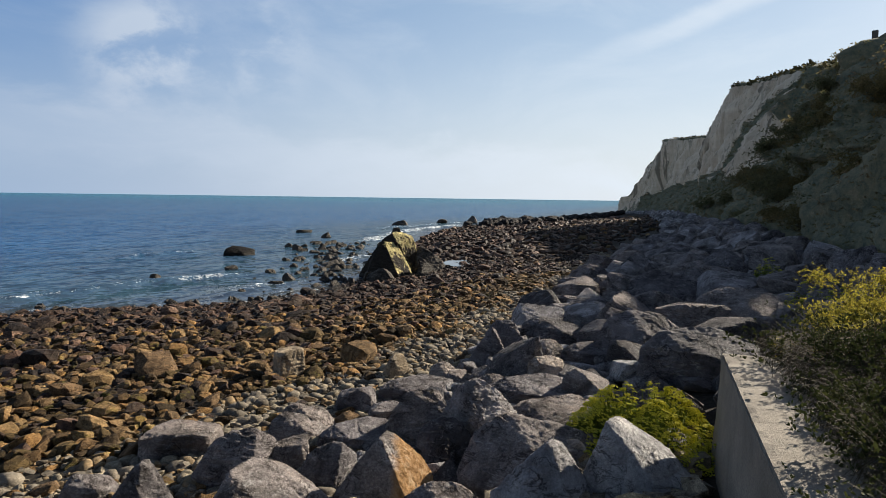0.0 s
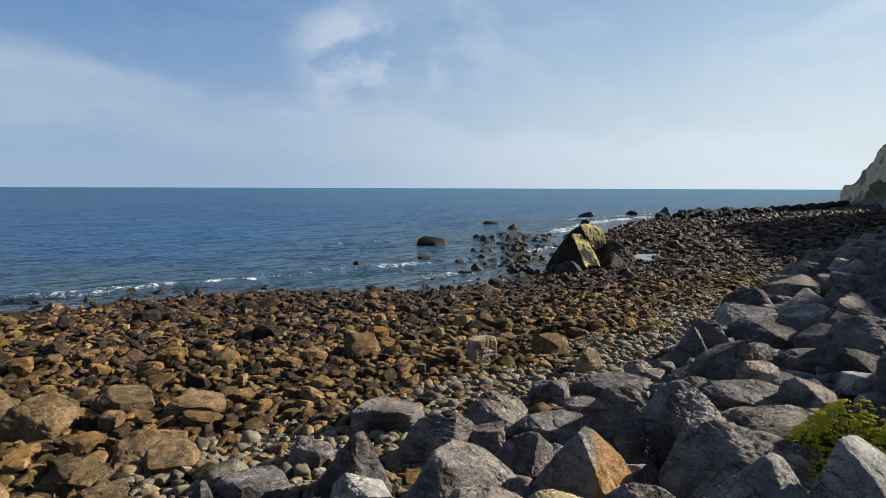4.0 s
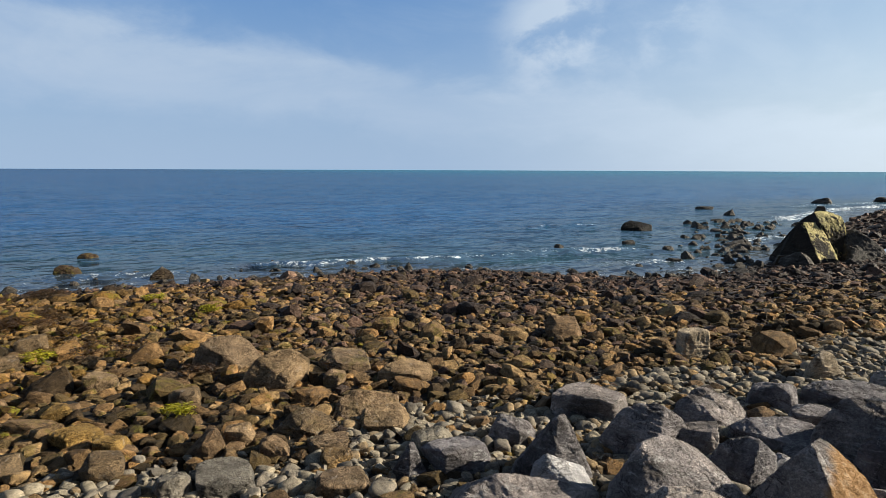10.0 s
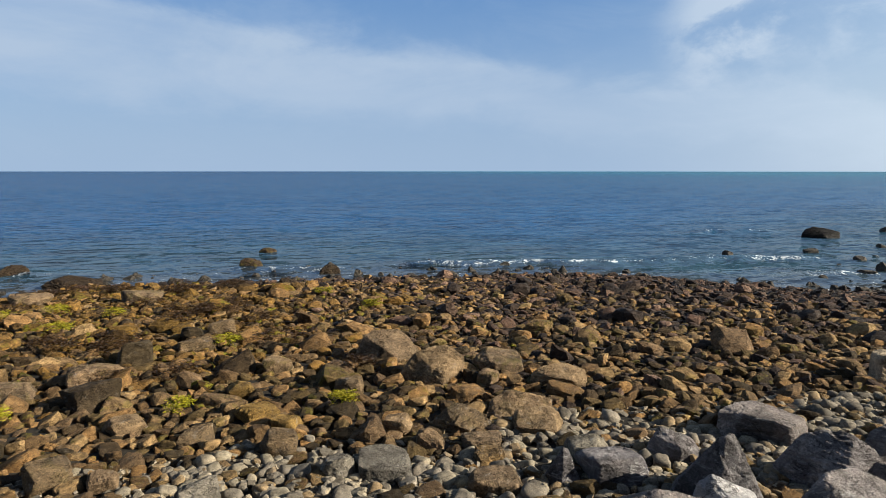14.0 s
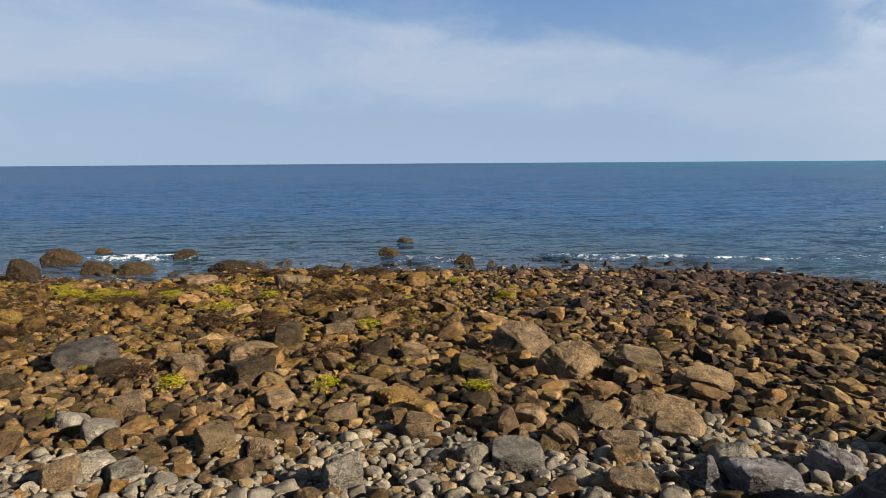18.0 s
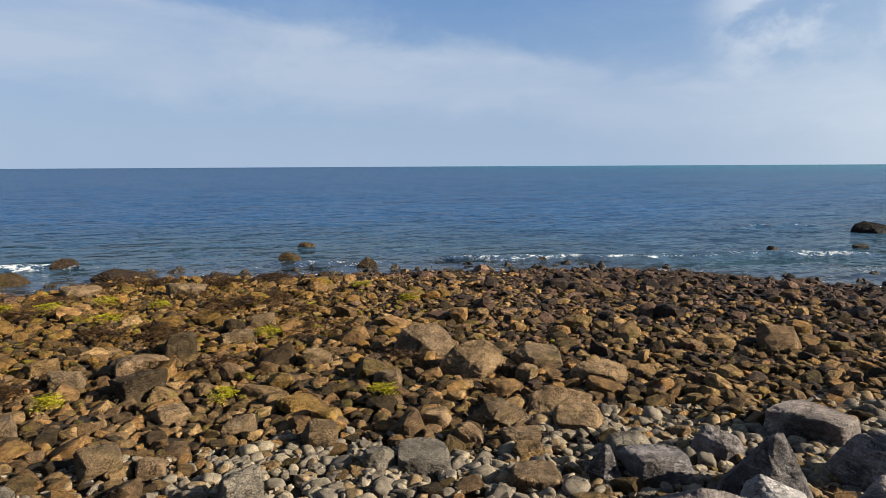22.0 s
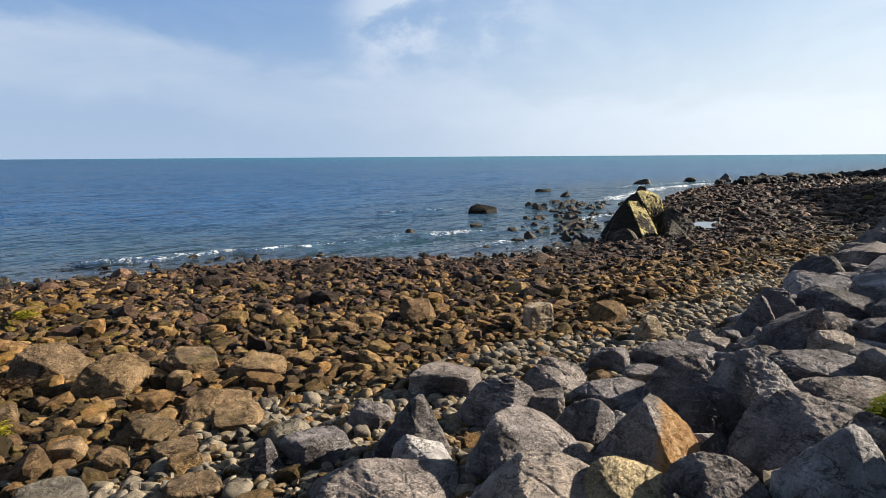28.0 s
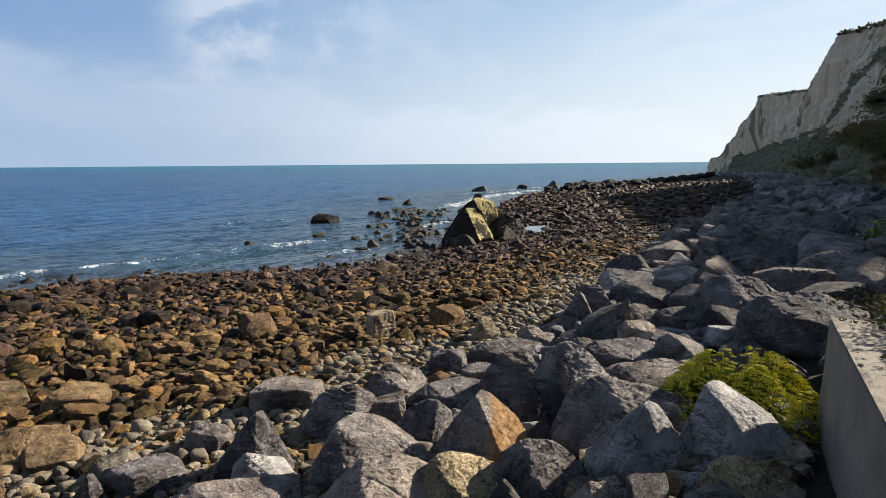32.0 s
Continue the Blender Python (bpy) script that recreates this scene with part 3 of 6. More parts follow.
def grain_noise(p):
    """Smooth gradient noise at many points at once."""
    i = np.floor(p).astype(int)
    f = p - i
    u = f * f * f * (f * (f * 6 - 15) + 10)
    total = 0.0
    for a in (0, 1):
        for b in (0, 1):
            for c in (0, 1):
                h = LATTICE[(LATTICE[(LATTICE[(i[:, 0] + a) & 255] + i[:, 1] + b) & 255] + i[:, 2] + c) & 255]
                share = (u[:, 0] if a else 1 - u[:, 0]) * (u[:, 1] if b else 1 - u[:, 1]) * (u[:, 2] if c else 1 - u[:, 2])
                total = total + share * ((f - (a, b, c)) * SLOPES[h]).sum(1)
    return total


def layered_noise(p, octaves, gain=0.5):
    total, size = 0.0, 1.0
    for k in range(octaves):
        total = total + size * grain_noise(p * 2.03 ** k + 17.3 * k)
        size *= gain
    return total


def skin_normals(p, f):
    n = np.zeros_like(p)
    face = np.cross(p[f[:, 1]] - p[f[:, 0]], p[f[:, 2]] - p[f[:, 0]])
    for k in range(3):
        np.add.at(n, f[:, k], face)
    return n / np.maximum(np.linalg.norm(n, axis=1), 1e-9)[:, None]


def block_corners(rng, extra=3, slack=0.6):
    """Corners of a skewed, knocked-about block."""
    points = [np.array((a, b, c)) * rng.uniform(1 - slack, 1.0, 3) for a in (-1, 1) for b in (-1, 1) for c in (-1, 1)]
    for _ in range(extra):
        d = rng.normal(size=3)
        points.append(d / np.linalg.norm(d) * rng.uniform(0.95, 1.2))
    return points


def split_rock(seed, sub, points=None, chips=16, bite=0.07, sharp=150, extra=3, slack=0.6, fit=True):
    """A split stone in a box of size one: the hull of its corners with many small facets knocked off."""
    rng = np.random.RandomState(seed)
    v, f = ico(sub)
    if points is None:
        points = block_corners(rng, extra, slack)
    points = np.array(points, float)
    mid = (points.min(0) + points.max(0)) / 2
    half = (points.max(0) - points.min(0)) / 2
    points = (points - mid) / half
    heart = points.mean(0) * 0.6
    rows = hull_planes([tuple(p) for p in points - heart])
    lean = np.maximum(v @ rows[:, :3].T, 0) / rows[:, 3]
    peak = lean.max(1)
    r = 1 / (peak * ((lean / peak[:, None]) ** sharp).sum(1) ** (1 / sharp))
    for _ in range(chips):
        c = rng.normal(size=3)
        c /= np.linalg.norm(c)
        reach = (v @ c * r).max() * (1 - bite * rng.uniform(0.25, 1.0))
        hit = v @ c * r > reach
        r[hit] = reach / (v[hit] @ c)
    p = v * r[:, None] + heart
    if fit:
        lo, hi = p.min(0), p.max(0)
        return (p - (lo + hi) / 2) / (hi - lo), f
    return p * half + mid, f


def weather(p, f, seed, size=1.0, amount=1.0):
    """Roughens a stone, in metres: hollows, bedding ledges, cracks and pits; size is the scale of the marks."""
    rng = np.random.RandomState(seed)
    n = skin_normals(p, f)
    at = p / size + rng.uniform(-40, 40, 3)
    way = np.array((rng.normal(0, 0.5), rng.normal(0, 0.5), 1.0))
    way /= np.linalg.norm(way)
    hollow = layered_noise(at * 1.7, 3)
    where = np.clip(grain_noise(at * 0.9 + 9) * 2.5 + 0.35, 0, 1)
    rise = (at @ way) * 8.0 + 2.2 * layered_noise(at * 1.3 + 5, 3)
    step = rise - np.floor(rise)
    ledge = np.minimum(step, (1 - step) * 5) - 0.5
    facet = np.abs(layered_noise(at * 3.1 + 3, 4, 0.6))
    seam = np.exp(-(grain_noise(at * 1.6 + 21) / 0.035) ** 2) * np.clip(grain_noise(at * 0.8 + 31) * 4 + 0.3, 0, 1)
    d = 0.026 * hollow + 0.034 * where * ledge + 0.020 * (facet - 0.2) - 0.016 * seam + 0.016 * layered_noise(at * 10, 3, 0.65)
    return p + n * (d * size * amount)[:, None]


def hull_stone(seed, bevel=0.0, extra=9, slack=0.5):
    """A plain small split stone with few faces, scaled to a unit box."""
    rng = np.random.RandomState(seed)
    bm = bmesh.new()
    for p in block_corners(rng, extra, slack):
        bm.verts.new(p)
    bmesh.ops.convex_hull(bm, input=bm.verts[:])
    bmesh.ops.delete(bm, geom=[v for v in bm.verts if not v.link_faces], context="VERTS")
    bmesh.ops.dissolve_limit(bm, angle_limit=radians(14), verts=bm.verts[:], edges=bm.edges[:])
    if bevel:
        bmesh.ops.bevel(bm, geom=bm.edges[:], offset=bevel, segments=1, affect="EDGES", clamp_overlap=True)
    bmesh.ops.triangulate(bm, faces=bm.faces[:])
    p = np.array([v.co[:] for v in bm.verts])
    f = np.array([[v.index for v in t.verts] for t in bm.faces])
    bm.free()
    lo, hi = p.min(0), p.max(0)
    return (p - (lo + hi) / 2) / (hi - lo), f


def small_rock(seed, sub, rounded=0.0, **more):
    """A rough cobble scaled to a unit box."""
    p, f = split_rock(seed, sub, **{"chips": 9, "bite": 0.10, "sharp": 120 if not rounded else 16, "extra": 2 if not rounded else 4, **more})
    p = weather(p, f, seed, 0.5, 0.75 * (1 - rounded))
    lo, hi = p.min(0), p.max(0)
    return (p - (lo + hi) / 2) / (hi - lo), f


def turned(p, rx, ry, rz):
    return p @ np.array(Euler((rx, ry, rz)).to_matrix()).T


BOULDER_LOOK = {
    "orange": (M_orange, "grey limestone boulder with an orange-stained split face"), "sad": (M_light_boulder, "big rounded grey limestone boulder in the rock armour"),
    "ridge": (M_boulder, "grey limestone boulder with a ridged striped flank"), "dark": (M_dark_far, "dark pointed limestone boulder at the edge of the shingle"),
    "flat": (M_boulder, "broad grey boulder with a pale scarred top"), "g": (M_boulder, "angular grey limestone armour boulder"),
    "warm": (M_warm_boulder, "buff grey limestone boulder, weathered and broad"), "ochre": (M_ochre_boulder, "rounded ochre limestone boulder between grey ones"),
    "grey": (M_pale_boulder, "tall grey boulder with white mineral veins"), "dk": (M_dark_boulder, "dark grey limestone armour boulder, its tone darkened for shade"),
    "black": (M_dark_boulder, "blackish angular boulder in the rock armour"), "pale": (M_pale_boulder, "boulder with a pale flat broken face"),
    "mauve": (M_boulder, "broad brownish-grey limestone boulder with ledges and cracks"),
    "white": (M_pale_boulder, "pale sunlit boulder with a sharp ridge beside samphire"),
}
# corner points of stones with a shape of their own: across, away, up
HERO = {
    "orange": [(-1, -0.5, -0.7), (-1, -0.4, -1), (-0.55, -0.35, 0.25), (-0.05, -0.15, 1), (0.05, 0.4, 0.95), (0.5, -0.9, -0.45), (0.35, -1, -1), (1, 0.2, -0.6), (1, 0.3, -1), (0.6, 0.3, 0.3), (-0.8, 0.8, -1), (0.8, 0.9, -1)],
    "flat": [(-1, -0.6, -1), (-0.95, -0.5, 0), (-0.55, -0.2, 0.95), (-0.25, 0.2, 1), (0.1, -0.1, 0.6), (1, -0.2, 0), (1, -0.4, -0.6), (0.9, -0.7, -1), (-0.3, -1, -1), (-0.4, -0.8, 0.1), (0.3, -0.9, -0.2), (0.9, 0.7, -1), (-0.9, 0.8, -1), (0.2, 0.7, 0.5)],
    "warm": [(-1, -0.3, -0.6), (-1, -0.6, -1), (-0.45, -0.3, 0.45), (-0.1, 0, 0.95), (0.5, 0.1, 1), (0.95, 0.2, 0.5), (1, -0.1, -0.3), (1, -0.8, -1), (-0.3, -1, -1), (0.3, -1, -0.3), (-0.1, -0.7, 0.5), (0.8, 0.9, -1), (-0.8, 0.9, -1)],
    "ochre": [(-1, -0.5, -0.2), (-1, -0.6, -1), (-0.75, -0.2, 0.8), (-0.35, 0.1, 1), (0.1, 0.2, 0.7), (0.9, 0.1, 0.05), (1, -0.4, -1), (-0.2, -0.95, 0.1), (0.5, -1, -0.5), (-0.2, -1, -1), (0.8, 0.9, -1), (-0.8, 0.9, -1)],
    "dome": [(-1, -0.4, -0.2), (-0.75, -0.2, 0.7), (-0.35, 0, 1), (0.15, 0.1, 0.95), (0.55, -0.1, 0.5), (1, -0.4, -0.6), (1, -0.5, -1), (-0.1, -0.9, 0.2), (0.4, -1, -0.6), (-0.9, -0.8, -1), (0.8, 0.9, -1), (-0.8, 0.9, -1)],
    "grey": [(-1, -0.4, -0.1), (-1, -0.5, -1), (-0.6, -0.3, 0.35), (-0.07, -0.1, 1), (0.05, 0.3, 0.95), (0.2, -0.5, 0.2), (0.45, -0.2, 0.1), (1, -0.3, -0.75), (1, -0.3, -1), (0.3, -1, -1), (-0.5, -1, -1), (-0.4, -0.85, -0.1), (0.9, 0.8, -1), (-0.8, 0.9, -1)],
    "white": [(-1, -0.5, -0.3), (-0.95, -0.5, -0.6), (-0.62, -0.15, 1), (-0.5, 0.4, 0.95), (0.15, -0.75, -0.05), (0.2, -0.9, -0.6), (1, -0.1, -0.45), (1, 0, -1), (0.35, 0.6, 0.2), (-0.2, -0.8, -1), (-0.9, -0.3, -1), (0.9, 0.9, -1), (-0.7, 0.9, -1)],
    "broad": [(-1, -0.6, -1), (-0.85, -0.6, -0.3), (-0.65, -0.2, 0.55), (-0.25, 0.1, 1), (0.4, 0.2, 0.7), (1, 0.2, 0.4), (1, -0.3, -0.6), (0.3, -0.8, -0.1), (-0.1, -1, -1), (-0.5, -0.9, -0.4), (1, 0.9, -1), (-0.9, 0.9, -1), (0.8, -0.8, -1)],
    "slab": [(-1, -0.7, -1), (-0.95, -0.6, 0.4), (-0.6, -0.3, 0.9), (0.2, 0.2, 1), (0.95, 0.1, 0.6), (1, -0.5, 0.2), (0.9, -0.9, -1), (-0.2, -0.95, 0.5), (0.5, -0.95, 0.3), (0.9, 0.9, -0.5), (-0.9, 0.9, -0.6)],
    "dark": [(-1, -0.4, -1), (-0.6, -0.4, -0.1), (0.15, -0.1, 1), (0.3, 0.3, 0.9), (0.6, -0.3, 0.2), (1, -0.5, -0.6), (1, -0.5, -1), (0.1, -1, -1), (0.1, -0.8, -0.3), (0.9, 0.8, -1), (-0.9, 0.8, -1)],
    "shelf": [(-1, -0.3, -0.3), (-0.9, -0.4, -1), (-0.5, -0.1, 0.7), (0.1, 0.1, 0.95), (0.5, 0, 1), (0.95, 0.1, 0.5), (1, -0.1, -1), (0.35, -0.9, -0.1), (0.3, -1, -1), (0.9, 0.9, -1), (-0.9, 0.8, -1)],
    "lump": [(-1, -0.3, 0), (-0.6, -0.2, 0.7), (-0.15, 0, 1), (0.5, -0.1, 0.55), (1, -0.2, -0.1), (0.95, -0.3, -0.7), (-0.2, -0.8, 0.2), (0.4, -0.9, -0.2), (0.2, -0.8, -1), (-0.8, -0.6, -1), (0.8, 0.8, -1), (-0.9, 0.8, -1)],
    "ridge": [(-1, -0.5, -1), (1, -0.7, -1), (1, 0.8, -1), (-1, 0.7, -1), (-0.3, 0, 1), (0.5, 0.2, 0.9), (-0.85, -0.4, 0.2), (0.9, -0.3, 0.3)],
    "wedge": [(-1, -0.4, -1), (-0.8, -0.2, 0.6), (-0.5, 0.1, 1), (0.2, -0.7, 0.3), (1, -0.2, -0.7), (1, -0.3, -1), (0.1, -1, -1), (0.5, 0.5, 0.3), (0.9, 0.9, -1), (-0.9, 0.9, -1)],
    "spike": [(-1, -0.4, -1), (-0.4, -1, -1), (1, -0.1, -1), (0.8, 0.8, -1), (-0.9, 0.8, -1), (-0.3, -0.75, 0.75), (-0.1, 0.2, 1), (0.45, 0.0, 0.9), (0.85, 0.2, 0.2), (-0.75, -0.3, -0.1)],
    "block": [(-1, -0.3, -1), (-0.45, -1.1, -1), (1, -0.1, -1), (0.7, 0.9, -1), (-0.8, 0.8, -1), (-0.95, -0.25, 0.8), (-0.42, -1.0, 0.85), (0.9, -0.1, 1), (0.7, 0.8, 1), (-0.75, 0.7, 0.85)],
}
made = [0]
PLACED = []                              # discs already taken on the beach: x, y, radius


def rock_thing(name, x, y, z, wide, tall, facing, mat, label, category, group, deep=0.85, corners=None, tilt=6, wear=0.75):
    """One stone, wide across the line of sight from the wall, standing on the beach at about the given centre."""
    made[0] += 1
    k = made[0]
    rng = np.random.RandomState(500 + k)
    seen = wide / math.hypot(x, y)
    p, f = split_rock(900 + k, 6 if seen > 0.11 else 5 if seen > 0.05 else 4 if seen > 0.02 else 3, corners, 34, 0.045 if corners else 0.09)
    p = p * (wide, wide * deep, tall)
    if corners is None:
        p = turned(p, radians(rng.uniform(-tilt, tilt)), radians(rng.uniform(-tilt, tilt)), radians(rng.uniform(-20, 20)))
    p = turned(p, 0, 0, radians(-facing))
    low = height(x, y) - z - 0.06
    if p[:, 2].min() > low:              # reach down to the ground
        under = p[:, 2] < 0
        p[under, 2] *= low / p[:, 2].min()
    p = weather(p, f, 900 + k, min(1.0, 0.35 + 0.55 * wide), wear)
    ob = new(name, mesh_from(name, p, f, mat))
    ob.location = (x, y, z)
    PLACED.append((x, y, 0.36 * wide))
    return tagged(ob, label, category, group)


def boulder(x, y, z, wide, tall, facing, look_of, form=None, **more):
    mat, label = BOULDER_LOOK[look_of]
    return rock_thing("boulder", x, y, z, wide * 1.04, tall * 1.04, facing, mat, label, "boulder", "rock armour", corners=HERO.get(form or look_of), **more)


STONE_LOOK = {
    "br": (M_stone_brown, "brown sandstone block lying on the stony beach"), "gold": (M_stone_gold, "golden sandstone boulder lying among beach cobbles"),
    "gr": (M_stone_grey, "grey limestone stone among pale shingle"), "dk": (M_weed_rock, "dark weed-stained rock lying on the beach"),
    "black": (M_stone_dark, "flat slate-dark slab of rock on the beach"), "block": (M_stone_pale, "square-cut sandstone block standing on the cobbles"),
    "spike": (M_stone_pale, "pale yellow pointed stone beside dark boulders"),
}


def stone(x, y, z, wide, tall, facing, look_of, form=None, **more):
    mat, label = STONE_LOOK[look_of]
    return rock_thing("beach_stone", x, y, z, wide, tall * 1.1, facing, mat, label, "rock", "large beach stones", corners=HERO.get(form or look_of), **more)


def sea_rock(x, y, z, wide, tall, facing, look_of, **more):
    mat = M_sea_dark if look_of == "seark" else M_sea_rock
    label = "black rock standing alone in the sea" if look_of == "seark" else "brown wet rock in the shallow water's edge"
    return rock_thing("sea_rock", x, y, z * 0.8 - 0.1, wide, tall * 0.85 + 0.1, facing, mat, label, "rock", "rocks in the water", wear=1.7, corners=HERO["broad" if look_of == "seark" else ("dome", "ridge", "lump", "ochre", "wedge")[made[0] % 5]], **more)


def scatter(name, shapes, rows, mat, label, category, parent=None, smooth=False):
    """Many small pieces joined into one object of stuff. rows: shape, x, y, z, three sizes, three turns."""
    vs, fs, at = [], [], 0
    if not len(rows):
        return None
    for k, x, y, z, a, b, c, rx, ry, rz in rows:
        p, f = shapes[int(k)]
        vs.append(turned(p * (a, b, c), rx, ry, rz) + (x, y, z))
        fs.append(f + at)
        at += len(p)
    ob = new(name, mesh_from(name, np.concatenate(vs), np.concatenate(fs), mat, smooth))
    ob.parent = parent
    return tagged(ob, label, category, kind="stuff")


# ---- ground and sea ----
def rings(r0, r1, n):
    return np.geomspace(r0, r1, n)


def polar(r, angles, cx=0.0, cy=0.0):
    rr, aa = np.meshgrid(r, angles, indexing="ij")
    return cx + rr * np.sin(aa), cy + rr * np.cos(aa)


def build_ground():
    angles = np.concatenate([np.radians(np.arange(-60, 110, 0.6)), np.radians(np.arange(110, 300, 5.0))])
    r = rings(0.6, 4700, 140)
    x, y = polar(r, angles)
    z = terrain(x, y)
    s, q = to_plan(x, y)
    z = z + np.where(r[:, None] < 80, 0.05 * np.sin(x * 2.1 + 1.3 * np.sin(y)) * np.cos(y * 1.7), 0)
    z = np.where((q < 0) & (r[:, None] > 320), np.minimum(z, -1.0), z)
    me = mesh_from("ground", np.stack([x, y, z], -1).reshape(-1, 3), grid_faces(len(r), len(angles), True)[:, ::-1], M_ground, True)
    return tagged(new("ground", me), "shingle and gravel bed of the beach, darkened as gap shade", "beach", kind="structure")


build_ground()


def build_sea():
    angles = np.concatenate([np.radians(np.arange(-45, 100, 0.45)), np.radians(np.arange(100, 315, 5.0))])
    r = np.concatenate([rings(12, 240, 300)[:-1], rings(240, 4800, 70)])
    x, y = polar(r, angles)
    s, q = to_plan(x, y)
    off = q - shore(s)
    fade = np.exp(-r / 260.0)[:, None] + 0 * x
    z = 0.09 * layered_noise(np.stack([s * 0.16, q * 0.36, 0 * s], -1).reshape(-1, 3), 4, 0.55).reshape(s.shape)
    foam = np.zeros_like(z)

    def breaker(ss, qq, tall, froth, wide=0.9):
        """A low wave rolling in along a line of the plan, white on its shoreward side."""
        nonlocal z, foam
        line = np.interp(s, ss, qq) + 0.35 * np.sin(s * 0.9 + qq[0]) + 0.2 * np.sin(s * 2.3)
        gap = q - line
        gate = 1 / (1 + np.exp(-(s - ss[0]) / 0.6)) / (1 + np.exp((s - ss[-1]) / 0.6))
        z = z + tall * gate * np.exp(-(gap / np.where(gap > 0, 1.1, 0.5)) ** 2)
        width = wide * (0.75 + 0.35 * np.sin(s * 0.6 + qq[-1]))
        foam = foam + froth * gate * np.exp(-((gap + 0.2) / width) ** 2)

    breaker((13.0, 14.7, 19.2, 26.0), (34.4, 33.9, 31.9, 29.4), 0.24, 0.40, 0.6)
    breaker((26.0, 28.8, 33.2), (29.4, 29.0, 27.6), 0.30, 0.12, 0.7)
    breaker((33.0, 37.0), (27.7, 26.4), 0.24, 0.6, 0.8)
    breaker((-13.0, -6.0), (40.5, 38.5), 0.2, 0.5)
    breaker((3.0, 9.0), (35.5, 34.6), 0.18, 0.2)
    breaker((42.5, 50.0), (42.2, 40.2), 0.25, 0.30, 0.8)
    breaker((31.0, 35.0), (22.5, 21.0), 0.12, 0.4, 0.6)
    breaker((46.0, 54.0), (24.5, 24.5), 0.15, 0.55, 0.8)
    breaker((70.0, 100.0, 124.0), (33.0, 38.0, 37.0), 0.18, 0.5, 2.0)
    breaker((100.0, 130.0, 150.0), (45.0, 41.0, 36.0), 0.22, 0.3, 2.5)
    wash = 0.20 * np.exp(-((off - 0.7) / 1.7) ** 2) * (0.7 + 0.4 * np.sin(s * 0.45) * np.sin(s * 0.17 + 1))
    foam = foam + wash + 0.06 * np.exp(-((off - 4) / 5.0) ** 2)
    foam = foam + 0.10 * np.exp(-((s - 31) / 6.0) ** 2) * np.exp(-np.clip(off, 0, 99) / 6.0)
    z = z * np.clip(fade * 1.3, 0, 1) * np.clip((off + 1) / 3, 0.15, 1)
    z = np.where((q < -12), -0.6, z)
    me = mesh_from("sea", np.stack([x, y, z], -1).reshape(-1, 3), grid_faces(len(r), len(angles), True)[:, ::-1], M_water, True)
    for key, values in (("depth", np.clip(off, 0, 200)), ("foam", foam)):
        a = me.attributes.new(key, "FLOAT", "POINT")
        a.data.foreach_set("value", values.astype(np.float32).ravel())
    return tagged(new("sea", me), "choppy blue-green sea with small breaking waves", "sea", kind="structure")


build_sea()


# ---- chalk cliff and scrub slope ----
CLIFF_S = (-40, 10, 36, 46, 49.5, 53.5, 63, 80, 100, 122, 129, 135, 160, 175, 195, 210, 225, 262)
TOE_Q = (-7, -7, -7, -7, -6.6, -6.4, -6, -5.4, -4.8, -4.0, -3.8, -3.6, -2.6, -1.0, 2.5, 6, 10.4, 11)
FOOT_Q = (-10, -10, -10, -9.8, -9.6, -9.4, -9.2, -9, -9, -8.3, -8.0, -14, -10, -6.5, -0.6, 3.6, 9.9, 9)
FOOT_Z = (7, 7.5, 8, 7.8, 7.6, 7.5, 7.4, 8.0, 9.6, 8.0, 5.6, 12, 10.5, 9.0, 7.0, 5.6, 3.6, 3.5)
CREST_Q = (-17, -17, -16.5, -16.3, -16.2, -16.1, -16, -15.8, -14.8, -13.3, -13, -27, -24, -14, -2.8, 1.5, 9.4, 5)
# below s 54 the crest is unseen, its heights made up to shape the shade
CREST_Z = (11, 11, 13.2, 17.5, 19.2, 17.3, 17.0, 20, 22.6, 25.2, 26, 25.5, 22, 21.8, 22.8, 16.5, 6.6, 6)


STREAKS = ((91.0, 1.8, 8, 19.5), (98.0, 2.6, 8, 15.5), (121.0, 1.6, 17.0, 19.2), (104.0, 2.0, 20.5, 23.8), (110.0, 2.0, 22.0, 24.5), (150.0, 2.4, 15, 22))   # scrub that runs down the gullies


